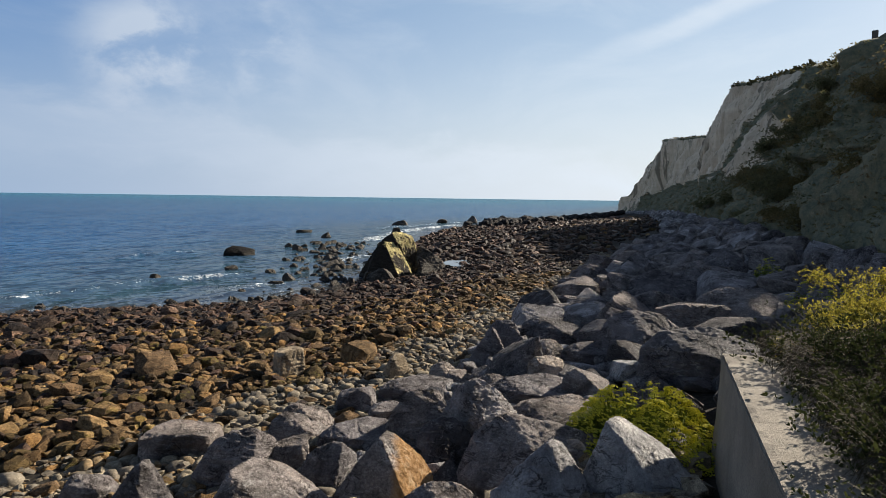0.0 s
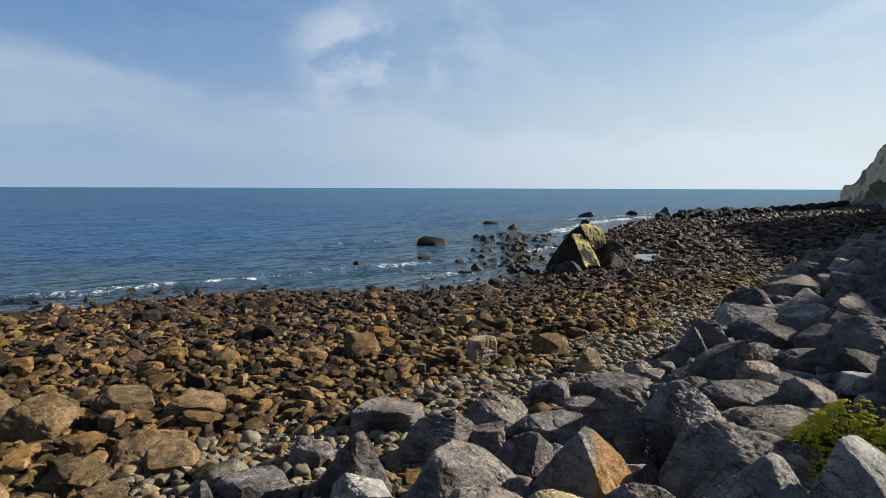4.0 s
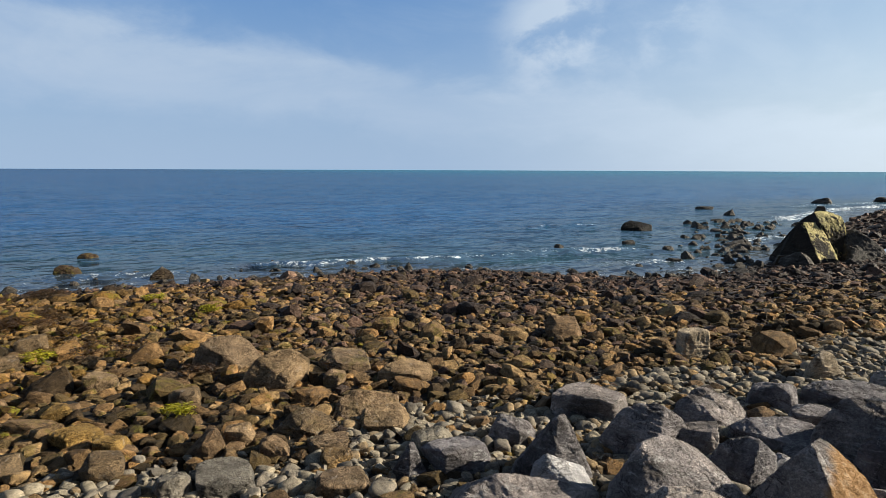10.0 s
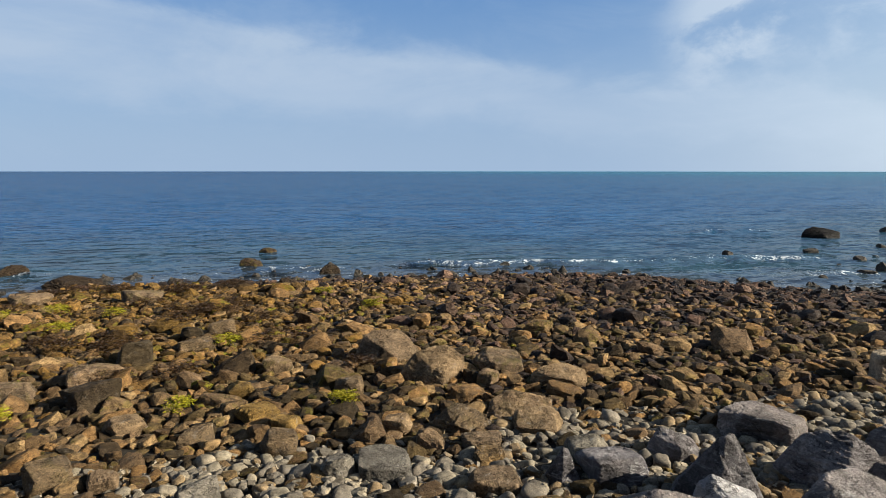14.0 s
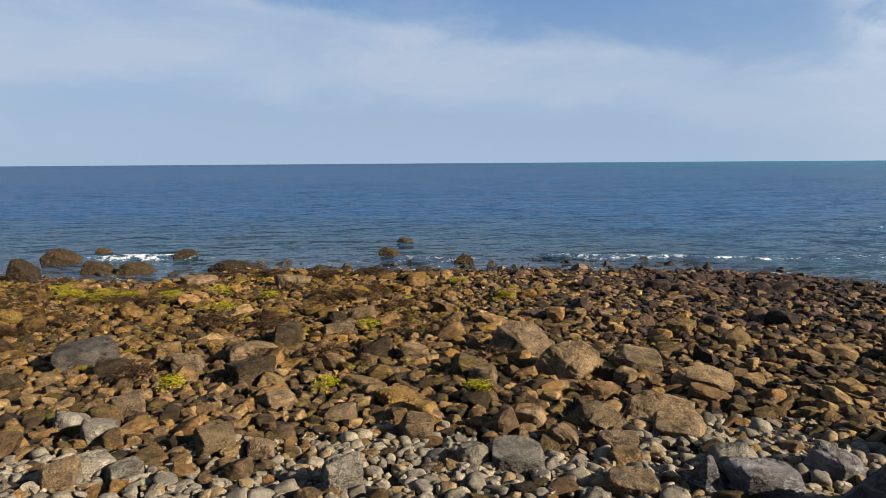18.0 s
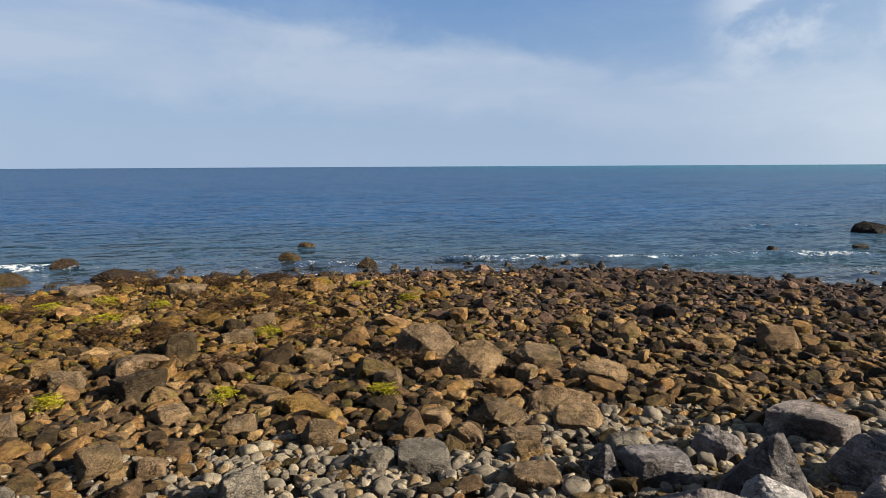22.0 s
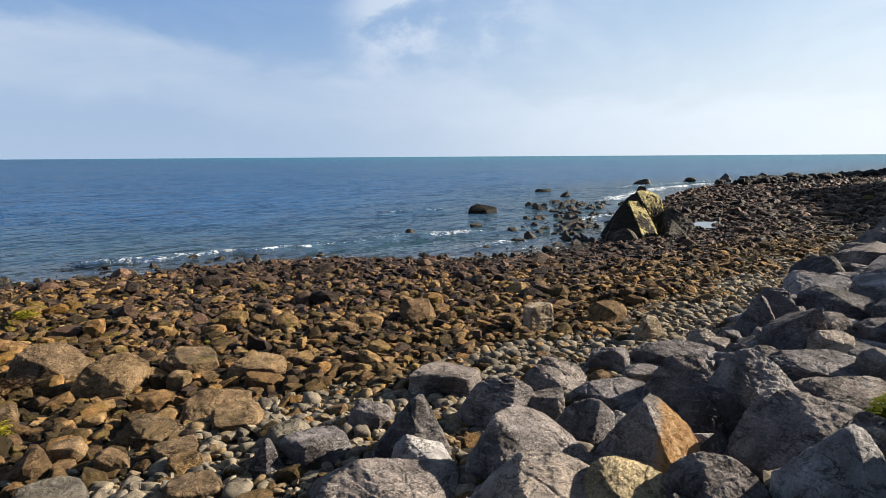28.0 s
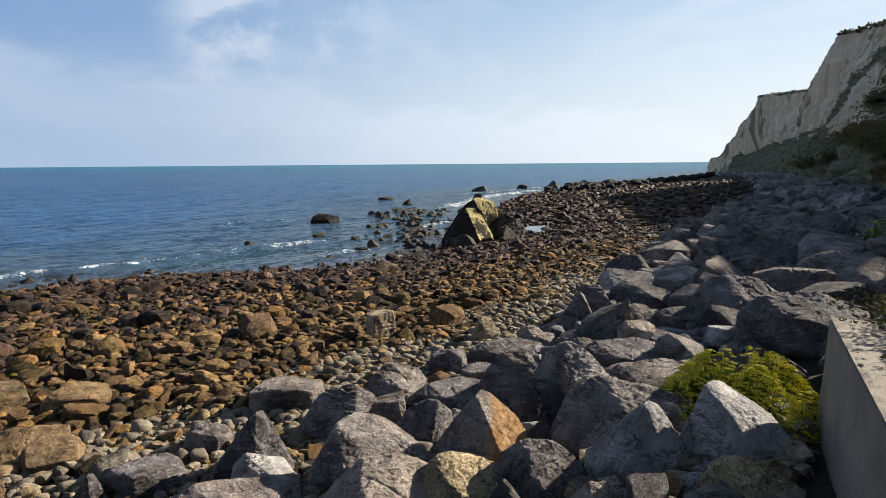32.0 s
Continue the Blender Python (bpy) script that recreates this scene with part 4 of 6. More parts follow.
def build_cliff():
    ss = np.concatenate([np.arange(-40, 20, 2.0), np.arange(20, 120, 0.55), np.arange(120, 140, 0.3), np.arange(140, 262, 0.7)])
    rows, bare = [], []
    for s in ss:
        tq, fq, fz, cq, cz = (float(np.interp(s, CLIFF_S, a)) for a in (TOE_Q, FOOT_Q, FOOT_Z, CREST_Q, CREST_Z))
        tz = 3.0
        if s > 70:
            fz += 1.7 * noise.fractal(Vector((s * 0.11, 5.5, 1.0)), 1.0, 2.0, 4)
        prof = [(tq + 1.2, 1.6, 0)]
        for k in np.linspace(0, 1, 16):
            prof.append((tq + (fq - tq) * k, tz + (fz - tz) * k ** 0.9, 0))
        for k in np.linspace(0, 1, 34)[1:]:
            lip = 0.10 * math.sin(k * math.pi)
            prof.append((fq + (cq - fq) * (k - lip), fz + (cz - fz) * k, k))
        for k in np.linspace(0, 1, 8)[1:]:
            prof.append((cq - 45 * k * k - 2 * k, cz + 0.5 * math.sin(k * 3), 2))
        ca, cb = [], []
        for q, z, k in prof:
            x, y = to_world(s, q)
            v = Vector((x, y, z))
            leafy = k == 0 or s < 55 + 26 * max(0.0, (z - fz) / max(cz - fz, 1))
            d = (1.5 if leafy else 0.6) * noise.fractal(v * (0.3 if leafy else 0.22), 0.9, 2.0, 7)
            g = 0.0
            if 0 < k < 2:
                g = 2.4 * noise.fractal(Vector((s * 0.16 + z * 0.09, 3.3, z * 0.03)), 1.0, 2.0, 4) + 0.9 * abs(noise.fractal(Vector((s * 0.5 + z * 0.45, 8.3, z * 0.05)), 0.8, 2.0, 4))
            inward = 0.0 if z < 2 else d + g
            x2, y2 = to_world(s + 0.3 * d, q + inward)
            ca.append((x2, y2, z + (0.35 * d if z > 2 else 0)))
            start = 55 + 26 * max(0.0, (z - fz) / max(cz - fz, 1))
            b = 0.0
            if 0 < k < 2 and s > start - 2:
                b = min(1.0, (s - start) / 3 + 0.5) * (1.0 if k < 0.93 else max(0.0, (1 - k) / 0.07))
                b *= min(1.0, k / 0.05)
                wander = 1.6 * noise.fractal(Vector((z * 0.25, s * 0.05, 7.7)), 1.0, 2.0, 3)
                for middle, wide, low, top in STREAKS:
                    if low < z < top:
                        b -= 1.7 * math.exp(-(((s + 1.15 * (z - 8) + wander) - middle) / wide) ** 2)
            elif k == 0 and s > 205:
                b = 0.6
            cb.append(b)
        rows.append(ca)
        bare.append(cb)
    pts = np.array(rows)
    me = mesh_from("cliff", pts.reshape(-1, 3), grid_faces(pts.shape[0], pts.shape[1]), M_cliff, True)
    a = me.attributes.new("bare", "FLOAT", "POINT")
    a.data.foreach_set("value", np.array(bare, np.float32).ravel())
    tagged(new("cliff", me), "white chalk cliff above a dark scrub-covered slope", "cliff", kind="structure")
    return ss, pts, np.array(bare)


CL_S, CL_P, CL_B = build_cliff()


def leaf_shapes(count, blades, spread, long, seed, droop=0.3):
    """Small tufts of bent leaves."""
    out = []
    for c in range(count):
        rng = np.random.RandomState(seed + c)
        vs, fs = [], []
        for b in range(blades):
            a, tip = rng.uniform(0, 2 * math.pi), rng.uniform(0.5, 1.0) * long
            o = np.array([math.cos(a), math.sin(a), 0]) * rng.uniform(0, spread)
            way = np.array([math.cos(a) * rng.uniform(0.2, 0.9), math.sin(a) * rng.uniform(0.2, 0.9), rng.uniform(0.1, 1.0)])
            way /= np.linalg.norm(way)
            side = np.cross(way, rng.normal(size=3))
            side *= tip * 0.22 / np.linalg.norm(side)
            mid, end = o + way * tip * 0.55, o + way * tip - np.array([0, 0, droop * tip])
            n0 = len(vs)
            vs += [o, mid + side, end, mid - side]
            fs += [(n0, n0 + 1, n0 + 2), (n0, n0 + 2, n0 + 3)]
        out.append((np.array(vs), np.array(fs)))
    return out


TUFTS = leaf_shapes(6, 7, 0.35, 0.9, 40)


def hill_scrub():
    rng = np.random.RandomState(5)
    rows = []
    ns, nv, _ = CL_P.shape
    for _ in range(52000):
        i, j = rng.randint(0, ns - 1), rng.randint(1, nv - 5)
        s = CL_S[i]
        if s < 14 or s > 215 or CL_B[i, j] > 0.35:
            continue
        if rng.rand() > (75.0 / max(s, 22) if s < 110 else 0.3):
            continue
        p = CL_P[i, j] + (CL_P[i + 1, j + 1] - CL_P[i, j]) * rng.rand(3)
        big = rng.uniform(0.14, 0.36) * (0.55 + s / 120)
        rows.append((rng.randint(0, 6), *p, big, big, big * 0.8, rng.uniform(-0.4, 0.4), rng.uniform(-0.4, 0.4), rng.uniform(0, 6.28)))
    scatter("hillside_scrub", TUFTS, rows, M_hill_leaf, "dark green bramble and scrub covering the slope", "scrub")
    rows = []
    for _ in range(2600):                # rough grass along the cliff's edge
        i = rng.randint(0, ns - 1)
        if CL_S[i] < 55 or CL_S[i] > 192:
            continue
        p = CL_P[i, nv - 9 + rng.randint(0, 3)]
        big = rng.uniform(0.25, 0.6) if rng.rand() < 0.93 else rng.uniform(0.8, 1.3)
        rows.append((rng.randint(0, 6), p[0], p[1], p[2] + 0.05, big * 0.8, big * 0.8, big * 1.1, 0, 0, rng.uniform(0, 6.28)))
    scatter("cliff_top_grass", TUFTS, rows, M_cap, "dry grass fringing the top of the cliff", "grass")


hill_scrub()

# ---- sea wall ----
WALL_TURN = pose(0, 0, 0, 0, 0, 90 - 77)


def in_wall(me):
    me.transform(WALL_TURN)
    return me


def worn_box(name, x0, x1, y0, y1, z0, z1, mat, flare=0.0):
    """A cast block with uneven faces, chipped edges and a foot that spreads."""
    bm = bmesh.new()
    bmesh.ops.create_cube(bm, size=1)
    bmesh.ops.bevel(bm, geom=bm.edges[:], offset=0.012, segments=2, affect="EDGES")
    for axis, count in ((0, int((x1 - x0) / 0.07)), (1, int((y1 - y0) / 0.07)), (2, int((z1 - z0) / 0.09))):
        for k in range(1, count):
            at, way = [0, 0, 0], [0, 0, 0]
            at[axis], way[axis] = k / count - 0.5, 1
            bmesh.ops.bisect_plane(bm, geom=bm.verts[:] + bm.edges[:] + bm.faces[:], plane_co=at, plane_no=way)
    bmesh.ops.triangulate(bm, faces=bm.faces[:])
    p = np.array([v.co[:] for v in bm.verts]) * (x1 - x0, y1 - y0, z1 - z0) + ((x0 + x1) / 2, (y0 + y1) / 2, (z0 + z1) / 2)
    f = np.array([[v.index for v in t.verts] for t in bm.faces])
    bm.free()
    edge = np.sort(np.stack([np.minimum(p[:, 0] - x0, x1 - p[:, 0]), np.minimum(p[:, 1] - y0, y1 - p[:, 1]), np.minimum(p[:, 2] - z0, z1 - p[:, 2])], -1), axis=1)[:, 1]
    n = skin_normals(p, f)
    chip = np.exp(-edge / 0.035) * np.clip(layered_noise(p * 5.0, 3) * 2.2 + 0.35, 0, 1)
    d = 0.010 * layered_noise(p * 2.2, 4) + 0.004 * layered_noise(p * 17, 3) - 0.030 * chip
    p = p + n * d[:, None]
    spread = flare * np.clip((z1 - p[:, 2]) / (z1 - z0), 0, 1) ** 1.6
    p[:, 1] += np.where(p[:, 1] > (y0 + y1) / 2, spread, 0)
    return mesh_from(name, p, f, mat)


seawall = tagged(new("sea_wall"), "weathered concrete sea wall with a rough broad top", "wall", kind="structure")
part("wall_body", in_wall(worn_box("wall_body", 1.5, 8.74, -2.12, -1.25, 0.9, 3.6, M_concrete, 0.22)), seawall)
part("wall_back", in_wall(box_mesh("wall_back", -9.0, 1.498, -2.12, -1.25, 0.9, 3.6, M_concrete, 0.02)), seawall)
part("landing", in_wall(box_mesh("landing", -9.0, 0.9, -1.248, 1.1, 0.9, 3.58, M_concrete, 0.025)), seawall)
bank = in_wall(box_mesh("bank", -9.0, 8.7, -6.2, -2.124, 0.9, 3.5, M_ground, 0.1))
tagged(new("bank", bank), "earth bank behind the sea wall", "bank", kind="structure")

# ---- boulders and stones at their places ----
boulder(6.46, 4.08, 2.06, 1.46, 1.02, 56, 'orange')
boulder(8.72, 3.98, 2.27, 1.08, 0.95, 63, 'sad', 'lump')
boulder(8.05, 4.12, 1.90, 1.00, 0.86, 61, 'dk', 'dome')
boulder(8.60, 4.98, 1.98, 1.10, 0.92, 59, 'ridge')
boulder(4.78, 6.44, 1.81, 1.13, 0.93, 34, 'dark')
boulder(5.49, 5.00, 1.92, 1.43, 0.88, 46, 'flat')
boulder(6.34, 6.52, 1.79, 1.11, 0.79, 42, 'g', 'shelf')
boulder(6.92, 6.10, 1.73, 0.58, 0.51, 47, 'g')
boulder(6.73, 5.23, 1.83, 0.80, 0.66, 51, 'g', 'shelf')
boulder(4.95, 4.49, 1.88, 1.39, 0.69, 46, 'warm')
boulder(5.76, 3.75, 1.91, 1.08, 0.54, 55, 'ochre')
boulder(6.32, 3.09, 2.00, 1.17, 0.62, 63, 'g', 'dome')
boulder(6.98, 2.16, 2.27, 1.30, 0.98, 70, 'grey')
boulder(7.88, 2.88, 2.18, 1.86, 0.90, 68, 'mauve', 'broad')
boulder(9.55, 3.05, 2.14, 1.66, 0.56, 71, 'mauve', 'slab')
boulder(10.80, 4.00, 2.08, 1.62, 0.46, 69, 'dk', 'slab')
boulder(10.75, 4.75, 2.06, 0.70, 0.34, 66, 'g', 'dome')
boulder(13.14, 6.13, 2.05, 1.00, 0.92, 64, 'black', 'dark')
boulder(14.20, 6.30, 2.10, 0.95, 0.80, 66, 'black', 'ridge')
boulder(13.40, 5.52, 1.96, 1.08, 0.80, 67, 'dk', 'dark')
boulder(15.05, 5.25, 2.20, 1.90, 0.72, 69, 'dk', 'wedge')
boulder(13.50, 4.80, 2.10, 0.86, 0.52, 70, 'warm', 'dome')
boulder(9.45, 6.93, 1.70, 0.76, 0.48, 53, 'dk')
boulder(8.20, 6.92, 1.73, 1.00, 0.52, 49, 'mauve', 'wedge')
boulder(7.85, 6.75, 1.70, 1.10, 0.50, 50, 'mauve', 'wedge')
boulder(10.63, 6.38, 1.74, 1.40, 0.44, 58, 'dk', 'slab')
boulder(11.6, 6.35, 1.86, 0.62, 0.36, 60, 'warm', 'dome')
boulder(8.16, 5.82, 1.73, 1.20, 0.42, 53, 'dk', 'slab')
boulder(9.06, 5.97, 1.74, 0.65, 0.42, 56, 'dk')
boulder(5.06, 7.80, 1.53, 0.80, 0.44, 31, 'mauve', 'wedge')
boulder(3.82, 5.65, 1.72, 1.75, 0.56, 31, 'mauve', 'broad')
boulder(4.64, 5.97, 1.71, 0.85, 0.50, 36, 'pale', 'wedge')
boulder(3.17, 7.35, 1.58, 0.53, 0.53, 21, 'dark')
boulder(3.85, 7.36, 1.55, 0.82, 0.43, 25, 'dk')
boulder(6.77, 8.24, 1.56, 1.16, 0.48, 38, 'g')
boulder(7.62, 1.34, 2.48, 1.24, 0.90, 77, 'white')
boulder(8.07, 2.28, 2.17, 0.52, 0.46, 71, 'warm', 'dome')
boulder(14.02, 2.85, 2.55, 2.05, 1.07, 77, 'dk', 'dome')
boulder(12.10, 1.53, 2.72, 1.86, 1.00, 81, 'dk', 'slab')
boulder(16.65, 1.29, 2.97, 2.69, 0.86, 84, 'g', 'broad')
boulder(19.71, 3.83, 2.71, 2.32, 1.30, 78, 'dk', 'broad')
boulder(19.27, 4.86, 2.37, 1.30, 0.97, 75, 'g', 'wedge')
boulder(22.89, 2.97, 2.90, 1.21, 0.93, 82, 'g')
boulder(21.33, 1.83, 2.96, 1.01, 0.61, 84, 'black')
boulder(19.01, 0.53, 3.12, 1.31, 0.58, 87, 'g')
boulder(12.03, 2.56, 2.30, 0.82, 0.46, 76, 'pale')
boulder(10.95, 3.05, 2.22, 1.06, 0.62, 72, 'g', 'wedge')
boulder(11.9, 4.25, 2.22, 0.66, 0.36, 70, 'warm', 'slab')
boulder(11.51, 1.47, 2.43, 0.91, 0.28, 81, 'dk')
boulder(17.69, 6.14, 2.03, 0.73, 0.81, 69, 'dk')
boulder(18.76, 5.76, 2.12, 1.09, 0.76, 72, 'dk')
boulder(14.56, 0.43, 2.89, 0.89, 0.52, 87, 'g')
boulder(13.57, 3.85, 2.17, 1.32, 0.48, 72, 'dk', 'slab')
stone(1.71, 14.63, 1.24, 1.66, 0.80, 6, 'br', 'dome')
stone(2.36, 12.53, 1.36, 1.36, 0.85, 10, 'br', 'shelf')
stone(2.36, 9.61, 1.40, 0.98, 0.50, 13, 'gold', 'lump')
stone(3.42, 10.08, 1.38, 1.20, 0.45, 18, 'br', 'broad')
stone(4.79, 11.71, 1.30, 1.12, 0.46, 21, 'br', 'slab')
stone(3.90, 12.89, 1.26, 1.22, 0.53, 16, 'br')
stone(6.03, 16.47, 1.04, 0.72, 0.42, 20, 'gold')
stone(3.37, 11.86, 1.26, 0.42, 0.38, 15, 'br')
stone(1.74, 8.87, 1.40, 0.49, 0.37, 10, 'br')
stone(3.51, 9.22, 1.38, 0.86, 0.29, 20, 'br')
stone(2.48, 8.69, 1.39, 0.68, 0.25, 15, 'br')
stone(2.44, 8.17, 1.41, 0.45, 0.24, 15, 'gold')
stone(3.82, 7.98, 1.47, 0.67, 0.34, 24, 'gr')
stone(0.34, 8.16, 1.43, 0.45, 0.37, 1, 'gr')
stone(0.99, 8.17, 1.42, 0.79, 0.32, 6, 'gr')
stone(2.30, 7.35, 1.48, 0.72, 0.34, 16, 'br')
stone(-4.50, 13.81, 1.13, 1.15, 0.58, -19, 'br')
stone(-4.01, 12.19, 1.23, 0.94, 0.59, -19, 'dk')
stone(-5.59, 10.32, 1.25, 0.67, 0.38, -29, 'br')
stone(-6.13, 9.66, 1.26, 0.57, 0.35, -33, 'gr')
stone(-5.34, 9.09, 1.33, 0.57, 0.45, -31, 'gr')
stone(-5.02, 7.56, 1.41, 0.50, 0.41, -34, 'br')
stone(-3.39, 8.66, 1.37, 0.60, 0.41, -22, 'gold')
stone(-2.67, 8.46, 1.35, 0.42, 0.27, -18, 'br')
stone(-1.32, 7.50, 1.48, 0.54, 0.48, -11, 'gr')
stone(-0.50, 9.15, 1.38, 0.57, 0.43, -4, 'gold')
stone(-0.47, 10.10, 1.30, 0.55, 0.34, -4, 'gold')
stone(-4.86, 7.95, 1.35, 0.61, 0.30, -32, 'gr')
stone(-4.31, 7.81, 1.37, 0.49, 0.30, -30, 'gr')
stone(-0.98, 10.81, 1.26, 0.70, 0.33, -6, 'gold')
stone(-1.81, 9.93, 1.27, 0.61, 0.27, -11, 'gold')
stone(-3.02, 10.67, 1.24, 0.65, 0.31, -16, 'br')
stone(-2.73, 18.65, 0.88, 0.77, 0.56, -9, 'gold')
stone(-4.14, 15.29, 1.11, 0.77, 0.76, -16, 'dk')
stone(-6.72, 14.25, 1.04, 0.69, 0.44, -26, 'gold')
stone(-3.07, 16.68, 0.94, 0.89, 0.40, -11, 'br')
stone(1.31, 9.57, 1.36, 0.55, 0.36, 7, 'br')
stone(-1.40, 12.28, 1.18, 0.57, 0.34, -7, 'gold')
stone(-5.66, 12.98, 1.14, 0.72, 0.48, -24, 'br')
stone(0.63, 12.02, 1.23, 0.56, 0.39, 2, 'gold')
stone(-0.83, 13.86, 1.13, 0.64, 0.45, -4, 'br')
stone(-11.12, 26.93, 0.36, 1.52, 0.49, -23, 'br')
stone(-6.75, 25.89, 0.47, 1.53, 0.59, -15, 'br')
stone(-8.30, 13.66, 1.09, 1.54, 0.52, -32, 'black')
sea_rock(-22.03, 34.52, 0.53, 2.07, 1.07, -33, 'x')
sea_rock(-20.22, 28.82, 0.71, 1.45, 1.42, -35, 'x')
sea_rock(-17.92, 31.15, 0.44, 1.84, 0.88, -30, 'x')
sea_rock(-16.14, 31.41, 0.37, 1.97, 0.74, -27, 'x')
sea_rock(-15.81, 36.34, 0.35, 1.48, 0.69, -24, 'x')
sea_rock(-11.53, 32.26, 0.34, 2.54, 0.67, -20, 'x')
sea_rock(-21.81, 38.46, 0.24, 1.08, 0.49, -30, 'x')
sea_rock(-3.83, 36.70, 0.38, 1.49, 0.76, -6, 'x')
sea_rock(-3.52, 43.62, 0.22, 1.33, 0.43, -5, 'x')
sea_rock(0.42, 34.00, 0.31, 1.16, 0.61, 0, 'x')
sea_rock(-3.82, 30.03, 0.33, 1.90, 0.65, -8, 'x')
sea_rock(-1.44, 29.95, 0.32, 1.22, 0.65, -3, 'x')
stone(10.90, 10.06, 1.60, 0.72, 0.67, 46, 'block')
stone(11.58, 7.56, 1.74, 0.64, 0.56, 55, 'spike')
sea_rock(39.97, 45.32, 0.50, 2.88, 1.15, 41, 'seark')
boulder(6.65, 1.02, 2.33, 0.95, 0.45, 79, 'ochre')
boulder(5.97, 2.33, 2.03, 0.68, 0.36, 66, 'warm')


# corners of the outcrop's pieces in metres: across the view from the wall, away from it, up
OUTCROP = {
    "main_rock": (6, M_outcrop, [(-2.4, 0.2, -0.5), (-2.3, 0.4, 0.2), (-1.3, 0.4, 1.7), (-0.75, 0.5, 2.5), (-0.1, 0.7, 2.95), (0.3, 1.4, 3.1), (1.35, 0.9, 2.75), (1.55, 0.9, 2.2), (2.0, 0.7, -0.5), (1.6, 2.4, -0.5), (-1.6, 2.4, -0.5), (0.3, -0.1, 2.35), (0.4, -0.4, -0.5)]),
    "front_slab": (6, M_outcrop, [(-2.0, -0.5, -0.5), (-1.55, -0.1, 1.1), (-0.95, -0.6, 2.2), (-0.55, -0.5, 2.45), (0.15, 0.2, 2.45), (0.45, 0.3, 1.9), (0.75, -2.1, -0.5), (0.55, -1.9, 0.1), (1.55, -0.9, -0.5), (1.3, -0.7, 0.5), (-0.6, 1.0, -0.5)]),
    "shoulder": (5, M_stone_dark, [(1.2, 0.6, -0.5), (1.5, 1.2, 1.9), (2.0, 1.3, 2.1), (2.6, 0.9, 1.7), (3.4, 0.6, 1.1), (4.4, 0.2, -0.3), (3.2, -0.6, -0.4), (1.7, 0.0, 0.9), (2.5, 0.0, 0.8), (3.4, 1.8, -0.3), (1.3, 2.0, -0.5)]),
    "buttress": (5, M_stone_dark, [(1.5, -1.4, -0.4), (1.8, -0.5, 1.2), (2.2, -0.3, 1.3), (3.2, -0.7, 0.3), (3.0, -1.5, -0.4), (2.2, 0.2, -0.4), (2.0, -1.3, 0.5)]),
    "foot": (5, M_sea_rock, [(-1.9, -2.3, -0.4), (-0.5, -2.6, -0.4), (-0.4, -1.6, -0.4), (-2.1, -1.5, -0.4), (-1.6, -2.2, 0.55), (-0.9, -2.3, 0.6), (-0.8, -1.7, 0.5), (-1.7, -1.6, 0.5)]),
    "cap_stone": (4, M_stone_dark, [(-0.2, 1.1, 2.8), (0.6, 1.1, 2.8), (0.5, 1.6, 2.8), (-0.1, 1.6, 2.8), (0.0, 1.2, 3.3), (0.4, 1.3, 3.35), (0.2, 1.6, 3.2)]),
}


def outcrop():
    """The big leaning rock at the water's edge: a tall back, a slab in front of it, and a low shoulder."""
    thing = tagged(new("rock_outcrop"), "tall leaning dark rock with yellow lichen by the water", "rock")
    x, y = 35.6, 25.0
    thing.location = (x, y, 0.0)
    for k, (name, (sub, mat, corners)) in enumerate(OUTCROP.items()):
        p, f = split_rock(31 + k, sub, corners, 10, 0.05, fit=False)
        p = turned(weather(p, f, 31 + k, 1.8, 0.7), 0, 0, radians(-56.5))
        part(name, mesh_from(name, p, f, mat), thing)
    PLACED.append((x, y, 1.9))
    PLACED.append((x + 1.2, y - 1.8, 1.2))


outcrop()


# ---- rock armour, further off ----
def clear(x, y, r, taken, cell=1.0):
    i, j = int(x // cell), int(y // cell)
    for a in range(i - 3, i + 4):
        for b in range(j - 3, j + 4):
            for px, py, pr in taken.get((a, b), ()):
                if (px - x) ** 2 + (py - y) ** 2 < (pr + r) ** 2:
                    return False
    return True


def take(x, y, r, taken, cell=1.0):
    taken.setdefault((int(x // cell), int(y // cell)), []).append((x, y, r))


TAKEN = {}
for px, py, pr in PLACED:
    take(px, py, pr, TAKEN)


ARMOUR_S, ARMOUR_Q = (0, 11, 18, 24, 33, 45, 53, 90, 120), (3.6, 3.6, 3.7, 3.3, 2.5, 0.6, -1.2, -1.2, 0.2)


def armour_edge(s):
    """How far out the rock armour lies."""
    return max(np.interp(s, ARMOUR_S, ARMOUR_Q), np.interp(s, CLIFF_S, TOE_Q) + 3.5)


